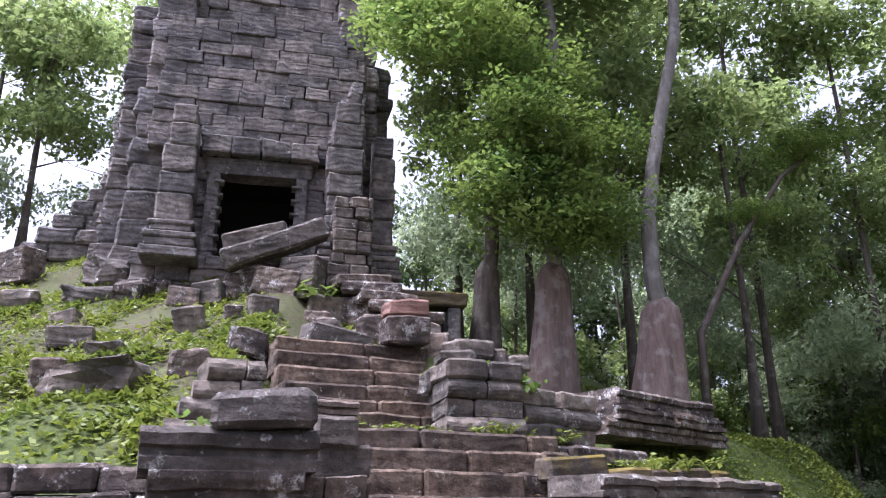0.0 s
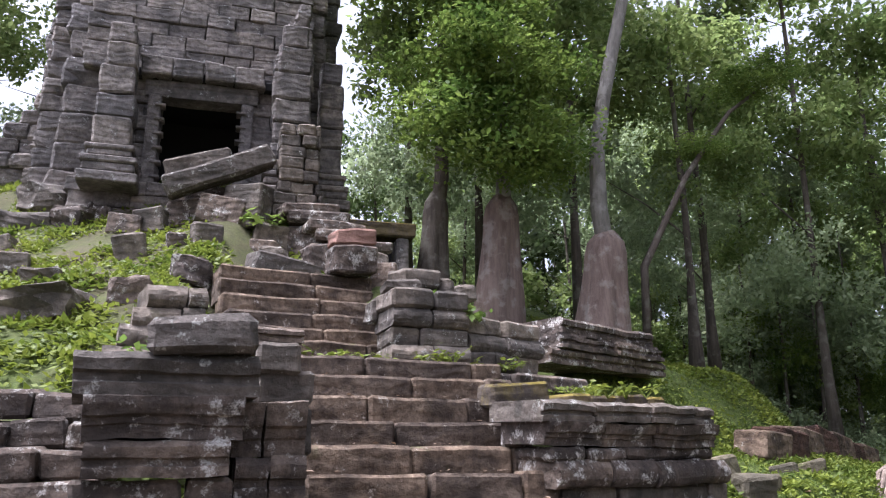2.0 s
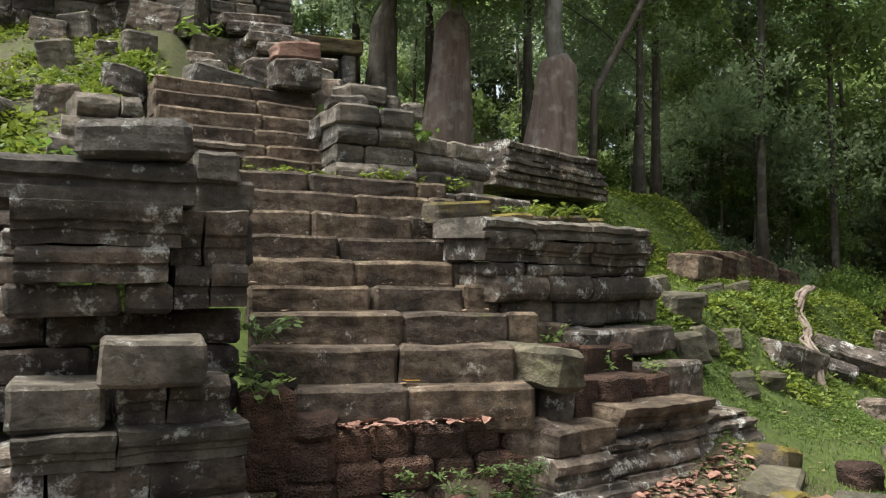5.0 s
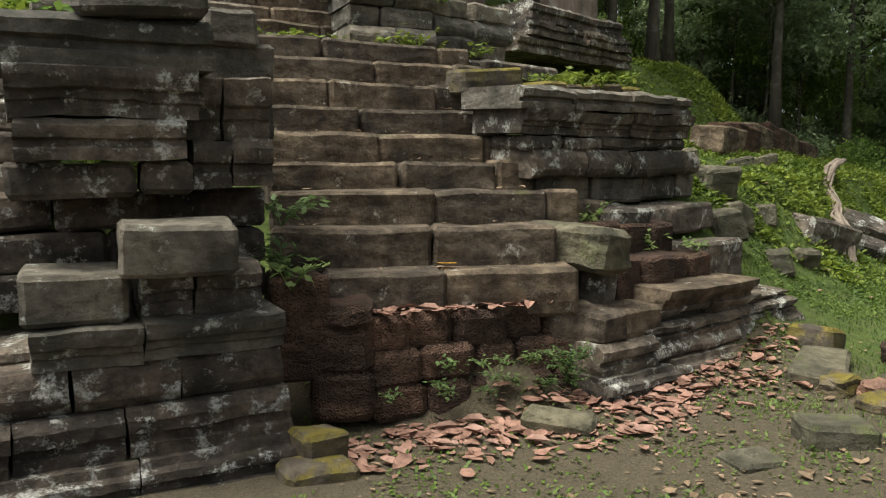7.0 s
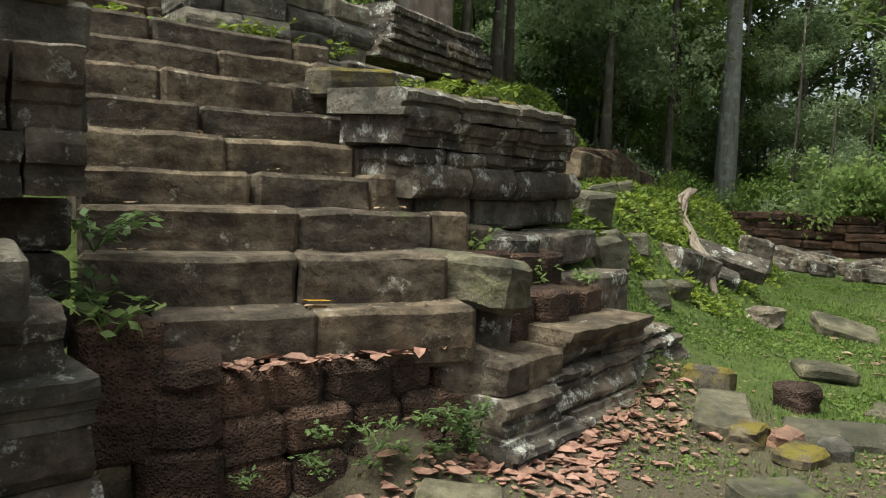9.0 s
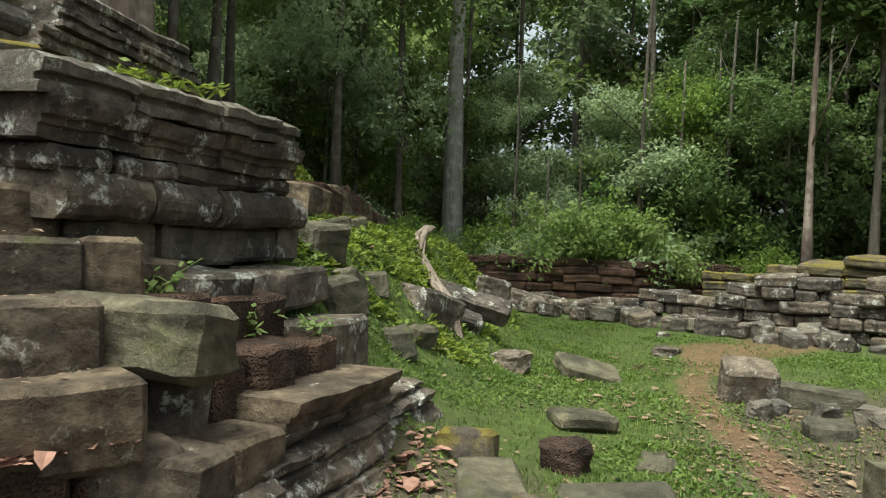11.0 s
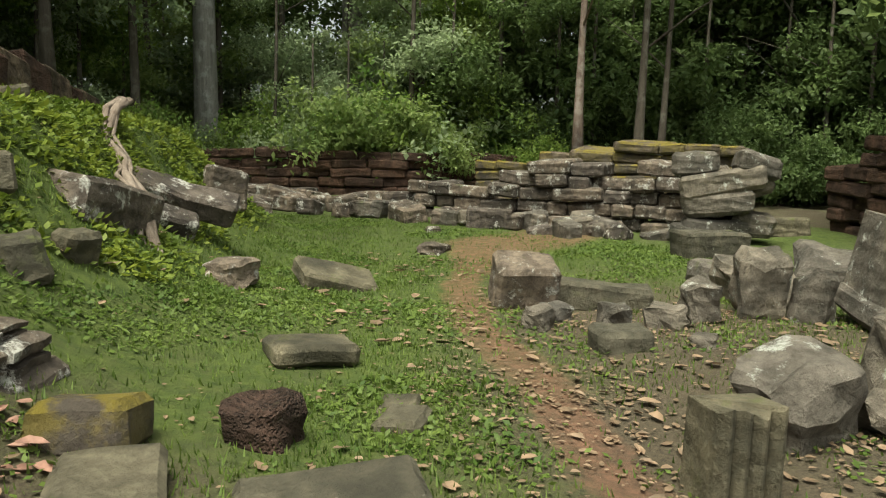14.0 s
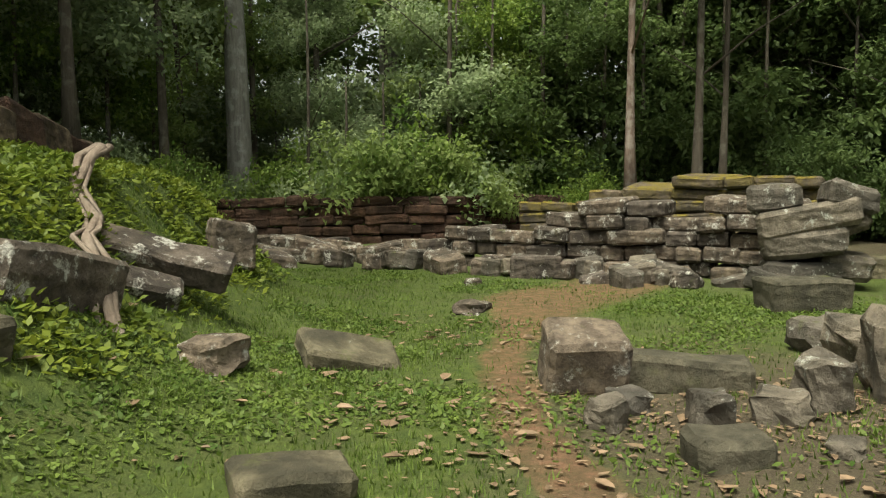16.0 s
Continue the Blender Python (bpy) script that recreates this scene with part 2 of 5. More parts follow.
def leaf_mesh(name, centres, size, material, seed, droop=0.3, flat=0.85):
    """Many single leaves (bent kites) in one mesh, at the rows of centres."""
    g = np.random.default_rng(seed)
    n = len(centres)
    yaw = g.uniform(0, 2 * np.pi, n)
    tilt = g.normal(-droop, flat, n)
    roll = g.normal(0, 0.5, n)
    s = size * g.uniform(0.6, 1.35, n)
    d = np.stack([np.cos(yaw) * np.cos(tilt), np.sin(yaw) * np.cos(tilt), np.sin(tilt)], 1)
    side = np.stack([-np.sin(yaw), np.cos(yaw), np.zeros(n)], 1)
    up = np.cross(d, side)
    side = side * np.cos(roll)[:, None] + up * np.sin(roll)[:, None]
    s = s[:, None]
    v = np.stack([centres, centres + d * s * 0.45 + side * s * 0.27 , centres + d * s, centres + d * s * 0.45 - side * s * 0.27], 1).reshape(-1, 3)
    f = np.arange(4 * n).reshape(n, 4)
    me = bpy.data.meshes.new(name)
    me.from_pydata(v.tolist(), [], f.tolist())
    me.materials.append(material)
    return me


def crown_points(seed, n, blobs=9, spread=0.75, lump=0.36, squash=0.85):
    """Leaf places for a crown of radius about 1: a cloud of uneven tufts with gaps."""
    g = np.random.default_rng(seed)
    c = g.normal(0, 1, (blobs, 3))
    c *= (spread * g.uniform(0.35, 1.0, blobs) / np.linalg.norm(c, axis=1))[:, None]
    tufts = []
    for b in c:
        k = 16
        t = g.normal(0, 1, (k, 3))
        t *= (lump * g.uniform(0.5, 1.0, k) / np.linalg.norm(t, axis=1))[:, None]
        tufts.append(b + t)
    tufts = np.concatenate(tufts)
    pick = tufts[g.integers(0, len(tufts), n)]
    p = pick + g.normal(0, 0.075, (n, 3))
    p[:, 2] *= squash
    return p


# ---- ground ----
def ramp(v, table):
    """Straight-line interpolation in a short table of (v, h)."""
    if v <= table[0][0]:
        return table[0][1]
    for (a, p), (b, q) in zip(table, table[1:]):
        if v <= b:
            return p + (q - p) * (v - a) / (b - a)
    return table[-1][1]


STAIR = ((5.5, 0.0), (5.9, 0.6), (6.2, 0.95), (7.1, 1.7), (8.5, 2.9), (9.4, 3.0), (10.9, 4.45), (12.2, 5.15), (15.2, 6.9), (30, 7.4))
HILL_L = ((5.0, 0.0), (5.3, 0.3), (5.7, 1.5), (6.2, 2.15), (7.4, 2.45), (8.2, 3.0), (12, 5.0), (15.2, 6.9), (18, 8.7), (21, 10.0), (40, 10))
HILL_R = ((-1.2, 0.0), (-0.4, 0.07), (0, 0.2), (0.5, 0.55), (1.24, 1.4), (1.9, 1.6), (3.3, 2.0), (4.3, 3.3), (6.5, 4.0), (9.5, 5.6), (12, 6.3), (16, 6.8))


def flow(v, a, b):
    u = min(1.0, max(0.0, (v - a) / (b - a)))
    return u * u * (3 - 2 * u)


def land(x, y):
    """Height of the bare ground: a flat court in front, the temple mound behind."""
    s = min(-0.62 * (x - 5.2) + 0.78 * (y - 8.1), -0.88 * (x - 9.8) + 0.45 * (y - 11.2), 0.95 * (y - 7.3) + 0.2 * (x - 2))
    right = ramp(s, HILL_R)
    mid = ramp(y + 0.3 * (x - 0.5), STAIR) - 0.35 - 0.3 * (1 - flow(y, 8.6, 9.6))
    left = ramp(y + 0.12 * (x + 1), HILL_L)
    w = flow(x, 0.9 - 0.25 * (y - 8) * (y > 8), 1.7 - 0.2 * (y - 8) * (y > 8))
    edge = -2.5 - 0.15 * (min(max(y, 8), 11) - 8)
    v = flow(x, edge, edge + 1.0)
    h = left * (1 - v) + (mid * (1 - w) + right * w) * v
    far = flow(y, 26, 40) + flow(-x, 16, 30)
    return max(-0.02, h * max(0.0, 1 - far)) + 0.02 * math.sin(1.3 * x + 0.7 * y) + 0.015 * math.sin(2.9 * y - 1.7 * x) 


PATHLINE = [Vector(p) for p in ((4.6, 4.6), (6.2, 5.9), (7.1, 6.9), (8.6, 8.0), (11.5, 9.3), (14, 9.2))]


def near_path(x, y):
    q, best = Vector((x, y)), 99.0
    for a, b in zip(PATHLINE, PATHLINE[1:]):
        u = max(0.0, min(1.0, (q - a).dot(b - a) / (b - a).length_squared))
        best = min(best, (q - a - (b - a) * u).length)
    return best


def cover(x, y):
    """Bare red earth (0..1) and greenness (0..1) of the ground."""
    wide = 0.26 + 0.75 * flow(x, 9, 12)
    dirt = 1 - flow(near_path(x, y), wide * 0.5, wide * 1.5)
    lush = 0.62
    lush -= 0.42 * (1 - flow(y - 0.55 * x, 2.0, 3.6)) * (1 - flow(x, 8.5, 11))
    lush -= 0.5 * (1 - flow(x, 3.3, 4.8)) * (1 - flow(land(x, y), 0.2, 0.5))
    lush += 0.1 * flow(land(x, y), 0.1, 0.6) * flow(x, 2, 3) - 0.22 * (1 - flow(x, -2, 0)) * flow(y, 8, 10)
    if x > 18 or y > 28 or x < -14:
        lush = 0.25
    return dirt * 0.74, lush


def spaced(lo, hi, step, ends):
    a = list(np.arange(lo, hi + 1e-6, step))
    out = [lo - e for e in ends][::-1] + a + [hi + e for e in ends]
    return out


def build_ground():
    ends = (1, 3, 7, 14, 30, 70, 160, 400)
    xs, ys = spaced(-14, 24, 0.2, ends), spaced(-4, 28, 0.2, ends)
    verts, cols = [], []
    for y in ys:
        for x in xs:
            q = Vector((x * 0.8, y * 0.8, 0))
            hill = flow(land(x, y), 0.2, 1.0)
            z = land(x, y) + noise.noise(q) * (0.03 + 0.16 * hill) + noise.noise(q * 4) * (0.015 + 0.05 * hill)
            verts.append((x, y, z))
            d, l = cover(x, y)
            cols += [d, l, 0, 1]
    w = len(xs)
    faces = [(j * w + i, j * w + i + 1, (j + 1) * w + i + 1, (j + 1) * w + i) for j in range(len(ys) - 1) for i in range(w - 1)]
    me = bpy.data.meshes.new("ground")
    me.from_pydata(verts, [], faces)
    at = me.color_attributes.new("cover", "FLOAT_COLOR", "POINT")
    at.data.foreach_set("color", cols)
    me.polygons.foreach_set("use_smooth", [True] * len(faces))
    me.materials.append(GROUND)
    return tagged(new("ground", me), "grassy court and weed-grown mound with bare red earth", "ground", kind="structure")


build_ground()


# ---- stairs ----
# each step: middle of its edge (x, y), height, turn in degrees, left and right ends along the edge, depth
STEPS = [
    (0.7, 6.17, 0.97, 1, -0.95, 0.95, 0.5),
    (0.6, 6.5, 1.26, -2, -1.25, 0.95, 0.5),
    (0.55, 6.82, 1.52, 3, -1.2, 1.3, 0.5),
    (0.45, 7.12, 1.75, 8, -1.15, 1.15, 0.5),
    (0.37, 7.42, 1.99, 12, -1.15, 1.1, 0.5),
    (0.3, 7.72, 2.22, 15, -1.2, 1.15, 0.5),
    (0.23, 8.02, 2.47, 17, -1.2, 1.2, 0.5),
    (0.15, 8.32, 2.7, 18, -1.2, 1.3, 0.5),
    (0.05, 8.62, 2.93, 19, -1.25, 1.35, 0.95),
    (-0.85, 9.55, 3.25, 20, -1.05, 0.9, 0.5),
    (-0.93, 9.85, 3.48, 21, -1.05, 1, 0.5),
    (-1, 10.15, 3.71, 22, -1.1, 1, 0.5),
    (-1.08, 10.45, 3.96, 22, -1.15, 1, 0.5),
    (-1.15, 10.75, 4.22, 22, -1.2, 1, 0.5),
    (-1.22, 11.05, 4.48, 22, -1.2, 1.05, 0.9),
]


def build_stairs():
    stairs = base("stone_staircase", "steep worn sandstone temple staircase with uneven steps", "staircase")
    for x, y, z, turn, a, b, deep in STEPS:
        at = a
        while at < b - 0.05:
            w = min(rng.uniform(0.75, 1.35), b - at)
            if b - at - w < 0.25:
                w = b - at
            h = 0.36
            m = pose(x, y, 0, 0, 0, turn) @ pose(at + w / 2, deep / 2 + rng.uniform(-0.012, 0.02), z - h + rng.uniform(-0.012, 0.008), rng.uniform(-1, 0.6), rng.uniform(-0.8, 0.8), rng.uniform(-1, 1))
            part("step_stone", block_bm(w - 0.008, deep, h, 0.03, 0.016, 2), STEP, stairs, m=m)
            at += w


build_stairs()


def course(parent, x0, y0, x1, y1, z, h, deep, widths, material, kind="block", prof=None, jitter=1.0, name="stone", edge=0.03):
    """One course of stones along a line, facing to the right-hand side of it."""
    a, b = Vector((x0, y0)), Vector((x1, y1))
    turn = math.degrees(math.atan2(b.y - a.y, b.x - a.x))
    length, at = (b - a).length, 0.0
    while at < length - 0.04:
        w = min(rng.uniform(*widths), length - at)
        if length - at - w < widths[0] * 0.5:
            w = length - at
        j = jitter
        m = pose(a.x, a.y, z, 0, 0, turn) @ pose(at + w / 2, rng.uniform(-0.02, 0.02) * j, rng.uniform(-0.006, 0.006) * j, rng.uniform(-1.2, 1.2) * j, rng.uniform(-1, 1) * j, rng.uniform(-1.5, 1.5) * j)
        if prof:
            bm = mould_bm(w - 0.012, deep, [(o, u * h) for o, u in prof], 0.012, 8)
        else:
            bm = block_bm(w - 0.012, deep, h - 0.004, edge, 0.017, 1)
            bmesh.ops.translate(bm, verts=bm.verts[:], vec=(0, deep / 2, 0))
        part(name, bm, material, parent, m=m)
        at += w


TORUS = [(0.0, 0.0), (0.033, 0.1), (0.062, 0.3), (0.067, 0.5), (0.055, 0.7), (0.022, 0.88), (0.0, 1.0)]
CAVETTO = [(0.0, 0.0), (0.0, 0.3), (0.02, 0.34), (0.02, 0.5), (0.06, 0.56), (0.08, 0.8), (0.085, 0.97), (0.07, 1.0)]
STEPPED = [(0.145, 0.0), (0.145, 0.25), (0.087, 0.27), (0.08, 0.5), (0.116, 0.55), (0.109, 0.75), (0.043, 0.8), (0.029, 1.0)]
LIST = [(0.045, 0.0), (0.05, 0.28), (0.017, 0.33), (0.013, 0.48), (0.055, 0.53), (0.062, 0.8), (0.033, 0.9), (0.0, 1.0)]


# ---- laterite foot of the stairs ----
def laterite_foot():
    w = base("laterite_wall", "rough dark laterite retaining wall under the stairs, strewn with leaves", "wall")
    for k, (z, h) in enumerate(((0.0, 0.24), (0.22, 0.25), (0.45, 0.25))):
        course(w, 0.08 - 0.05 * k, 5.80 + 0.05 * k, 1.62, 6.12 + 0.06 * k, z - 0.03, h + 0.03, 0.5, (0.3, 0.42), LATERITE, name="laterite_block", jitter=1.6, edge=0.05)
    post = base("laterite_post", "short pitted laterite post at the foot of the stairs", "stone post", pose(-0.12, 5.98, 0))
    part("post_base", block_bm(0.42, 0.4, 0.36, 0.05, 0.03, 1), LATERITE, post)
    part("post_shaft", block_bm(0.36, 0.36, 0.34, 0.06, 0.03, 1), LATERITE, post, m=pose(0, 0, 0.33))
    part("post_cap", block_bm(0.40, 0.38, 0.17, 0.05, 0.03, 1), LATERITE, post, m=pose(0.01, 0, 0.65))


laterite_foot()


# ---- flank beside the stairs, court side ----
def right_plinth():
    w = base("moulded_plinth", "sunken moulded sandstone plinth with crumbling corner blocks", "plinth")
    # base, mouldings and slabs step back one above the other
    course(w, 1.72, 5.92, 4.38, 7.50, -0.04, 0.22, 0.6, (0.6, 0.95), SAND, prof=STEPPED)
    course(w, 2.15, 6.26, 4.25, 7.50, 0.17, 0.16, 0.6, (0.5, 0.9), SAND, prof=TORUS)
    course(w, 2.20, 6.32, 4.18, 7.50, 0.32, 0.14, 0.6, (0.5, 0.9), SAND, prof=LIST)
    course(w, 2.35, 6.50, 3.60, 7.22, 0.45, 0.12, 0.6, (0.6, 0.9), SAND, prof=CAVETTO)
    course(w, 3.60, 7.22, 4.10, 7.52, 0.45, 0.08, 0.5, (0.3, 0.5), SAND, prof=LIST)
    # corner stack
    course(w, 1.72, 6.00, 2.30, 6.32, 0.17, 0.24, 0.5, (0.5, 0.6), SAND, prof=LIST)
    course(w, 1.74, 6.04, 2.42, 6.40, 0.40, 0.24, 0.55, (0.3, 0.45), STEP)
    course(w, 1.42, 6.22, 1.80, 6.22, 0.30, 0.36, 0.4, (0.3, 0.5), STEP)
    # wide worn slab and the broken fill behind it
    course(w, 2.42, 6.48, 3.52, 7.08, 0.56, 0.17, 0.65, (1.3, 1.4), STEP, prof=CAVETTO, jitter=0.5)
    course(w, 1.45, 6.52, 2.10, 6.60, 0.62, 0.36, 0.4, (0.3, 0.4), SAND, jitter=3)
    course(w, 2.15, 6.62, 2.70, 6.95, 0.55, 0.42, 0.45, (0.25, 0.35), LATERITE, jitter=3)
    course(w, 2.62, 6.92, 3.25, 7.30, 0.60, 0.34, 0.5, (0.3, 0.4), LATERITE, jitter=3)
    course(w, 3.20, 7.30, 3.80, 7.68, 0.45, 0.55, 0.5, (0.5, 0.65), SAND, jitter=2)
    course(w, 3.68, 7.60, 3.98, 7.78, 0.15, 0.45, 0.3, (0.3, 0.4), SAND, jitter=4)
    course(w, 1.95, 6.85, 2.90, 7.45, 0.85, 0.36, 0.5, (0.35, 0.5), LATERITE, jitter=3)
    # row of separate blocks under the upper block
    course(w, 2.30, 7.22, 3.62, 8.02, 1.06, 0.27, 0.45, (0.38, 0.5), SAND, jitter=3)
    course(w, 1.75, 7.20, 2.30, 7.42, 1.05, 0.36, 0.45, (0.4, 0.6), STEP, jitter=1)
    beam = base("fallen_step_block", "long worn sandstone block with a rounded mossy end", "stone block", pose(1.74, 6.68, 0.90, 0, 3, -58))
    part("block", block_bm(0.86, 0.42, 0.36, 0.06, 0.035, 3), OLIVE, beam)
    # the block of five courses
    w = base("flank_block", "stacked moulded sandstone courses flanking the steps", "stone pier")
    course(w, 1.62, 7.32, 3.62, 8.42, 1.36, 0.25, 0.6, (0.38, 0.75), GREY, jitter=2)
    course(w, 1.50, 7.16, 3.58, 8.33, 1.60, 0.24, 0.6, (0.5, 0.8), SAND, prof=TORUS, jitter=1.4)
    course(w, 1.44, 7.14, 3.42, 8.26, 1.84, 0.13, 0.6, (0.45, 0.8), SAND, jitter=1.6)
    course(w, 1.40, 7.10, 3.40, 8.22, 1.97, 0.22, 0.6, (0.5, 0.75), SAND, prof=CAVETTO, jitter=1.4)
    course(w, 1.36, 7.02, 3.38, 8.16, 2.19, 0.19, 0.75, (0.5, 0.75), GREY, prof=LIST, jitter=1.4)
    course(w, 1.22, 7.45, 1.42, 7.55, 1.98, 0.42, 0.3, (0.2, 0.3), SAND, jitter=3)
    course(w, 1.05, 8.02, 1.70, 8.25, 2.38, 0.24, 0.4, (0.4, 0.6), MOSSY, jitter=3)
    course(w, 1.85, 8.10, 3.1, 8.75, 2.36, 0.16, 0.5, (0.3, 0.5), MOSSY, jitter=4)


right_plinth()


# ---- stacked tiers beside the upper flight ----
def upper_flank():
    w = base("terrace_wall", "layered sandstone terrace wall beside the upper steps", "terrace wall")
    ends = [(0.05, 9.05), (0.95, 9.35), (2.0, 10.2), (4.35, 12.2)]
    for k in range(4):
        z, h = 2.92 + 0.225 * k, 0.23
        o = 0.04 * k * (k < 2) + (0.04 * (3 - k)) * (k >= 2)
        course(w, ends[0][0] - 0.02, ends[0][1] + o, ends[1][0] + 0.02, ends[1][1] + o, z, h, 0.7, (0.35, 0.6), GREY, prof=None if k % 2 else TORUS, jitter=1.8)
        if k < 3:
            course(w, ends[1][0], ends[1][1] + o + 0.1, ends[2][0], ends[2][1] + o, z - 0.02, h, 0.7, (0.4, 0.7), GREY, prof=TORUS if k % 2 else None, jitter=2.2)
        if 0 < k < 4:
            course(w, ends[2][0] + 0.12 * k, ends[2][1] + o + 0.15 * k, ends[3][0] - 0.1 * (k - 1), ends[3][1] + o, z - 0.06, h, 0.7, (0.5, 0.9), SAND, prof=LIST if k % 2 else STEPPED, jitter=1.5)
    course(w, 0.98, 9.0, 2.5, 9.7, 2.62, 0.22, 0.5, (0.3, 0.6), SAND, jitter=4)
    for (x, y, z, sx, sy, sz, rz) in ((0.15, 9.35, 3.80, 0.5, 0.4, 0.14, 10), (0.32, 9.5, 3.90, 0.55, 0.4, 0.24, 28), (0.72, 9.55, 3.80, 0.16, 0.2, 0.26, 60), (0.95, 9.75, 3.78, 0.25, 0.25, 0.22, 15), (-0.15, 9.75, 3.5, 0.3, 0.3, 0.3, 30)):
        s = base("fallen_stone", "loose grey sandstone block on the terrace wall", "stone block", pose(x, y, z, rng.uniform(-5, 5), rng.uniform(-5, 5), rz), "stones on the terrace wall")
        part("block", block_bm(sx, sy, sz, 0.03, 0.025, 1, 0.2), GREY, s)


upper_flank()

red = base("pink_block", "large broken block with a fresh pink sandstone top", "stone block", pose(-0.58, 11.35, 4.5, 6, -3, 18))
part("block", block_bm(0.66, 0.6, 0.40, 0.03, 0.03, 1), SAND, red)
part("broken_face", block_bm(0.62, 0.54, 0.26, 0.03, 0.03, 1, 0.15), REDSTONE, red, "fresh pink broken face", m=pose(0, 0.02, 0.40))


# ---- flank on the mound side ----
def left_flank():
    w = base("corner_plinth", "massive moulded sandstone corner plinth, dark and stained", "plinth")
    course(w, -4.2, 3.80, -0.38, 5.24, -0.06, 0.22, 0.8, (0.6, 0.95), DAMP, prof=STEPPED)
    course(w, -4.2, 3.90, -0.45, 5.30, 0.15, 0.28, 0.7, (0.5, 0.75), DAMP, prof=LIST)
    course(w, -4.2, 3.96, -0.50, 5.36, 0.42, 0.25, 0.7, (0.45, 0.6), DAMP, prof=TORUS)
    course(w, -1.74, 4.86, -0.48, 5.32, 0.67, 0.22, 0.7, (0.5, 0.62), GREY, prof=CAVETTO)
    course(w, -4.2, 4.3, -1.74, 5.15, 0.66, 0.1, 0.7, (0.5, 0.8), SAND)
    course(w, -1.78, 4.86, -1.28, 5.03, 0.89, 0.28, 0.5, (0.5, 0.6), GREY, jitter=2)
    course(w, -1.26, 5.18, -0.62, 5.40, 0.89, 0.28, 0.5, (0.3, 0.4), SAND, prof=LIST)
    course(w, -0.56, 5.72, -0.18, 5.80, 0.30, 0.70, 0.45, (0.4, 0.5), LATERITE, jitter=2)
    s = base("pale_block", "squared sandstone block with a pale lichened top", "stone block", pose(-1.02, 5.08, 1.17, 2, -1, 14))
    part("block", block_bm(0.58, 0.46, 0.28, 0.025, 0.02, 2), GREY, s)
    # dark backing wall
    b = base("backing_wall", "dark coursed sandstone wall behind the plinth", "wall")
    for k in range(3):
        course(b, -4.5, 4.75 + 0.05 * k, -0.62, 5.95 + 0.05 * k, 0.85 + 0.24 * k, 0.24, 0.5, (0.5, 0.8), DAMP, jitter=1.5)
    # tall stack of slabs
    t = base("slab_stack", "tall stack of thick moulded sandstone slabs beside the stairs", "stone pier")
    course(t, -1.92, 5.12, -0.98, 5.42, 1.57, 0.20, 0.7, (0.5, 0.8), SAND, jitter=2)
    course(t, -1.82, 5.06, -1.00, 5.36, 1.77, 0.23, 0.7, (1.0, 1.1), SAND, prof=LIST)
    course(t, -1.84, 5.04, -0.92, 5.38, 2.00, 0.27, 0.7, (1.1, 1.2), SAND, prof=CAVETTO)
    course(t, -1.90, 4.98, -0.84, 5.40, 2.27, 0.27, 0.8, (1.2, 1.3), GREY, prof=LIST)
    course(t, -1.02, 5.60, -0.55, 5.76, 1.60, 0.30, 0.5, (0.2, 0.3), SAND, prof=LIST)
    course(t, -1.05, 5.58, -0.55, 5.76, 1.90, 0.36, 0.5, (0.2, 0.3), SAND, prof=CAVETTO)
    c = base("capping_stone", "rounded weathered capping stone on the slab stack", "stone block", pose(-1.22, 5.35, 2.54, 0, -2, 16))
    part("block", block_bm(0.74, 0.45, 0.26, 0.05, 0.03, 2, 0.15), GREY, c)
    for x, y, z, sx, sz in ((-0.82, 6.05, 2.48, 0.32, 0.24), (-0.78, 6.1, 2.26, 0.42, 0.24), (-0.80, 6.4, 1.9, 0.4, 0.36)):
        k = base("edge_block", "squared sandstone block beside the steps", "stone block", pose(x, y, z, 0, 0, 12))
        part("block", block_bm(sx, 0.4, sz, 0.03, 0.015, 1), GREY, k)
    # broken mouldings running back to the mound
    r = base("broken_mouldings", "tumbled rounded sandstone mouldings on the mound", "stone rubble")
    for k in range(4):
        course(r, -4.6, 5.5 + 0.1 * k, -1.95, 5.85 + 0.1 * k, 1.5 + 0.22 * k, 0.22, 0.6, (0.4, 0.7), SAND, jitter=4)
    for k in range(4):
        course(r, -2.75 + 0.1 * k, 7.75 + 0.08 * k, -1.9, 8.0 + 0.08 * k, 2.72 + 0.22 * k, 0.22, 0.6, (0.35, 0.5), GREY, prof=TORUS, jitter=2)
    course(r, -2.0, 8.3, -1.0, 8.72, 2.95, 0.16, 0.5, (0.5, 0.8), SAND, prof=TORUS)
    course(r, -2.0, 8.35, -0.95, 8.77, 3.11, 0.16, 0.5, (0.5, 0.8), SAND, prof=LIST)


left_flank()


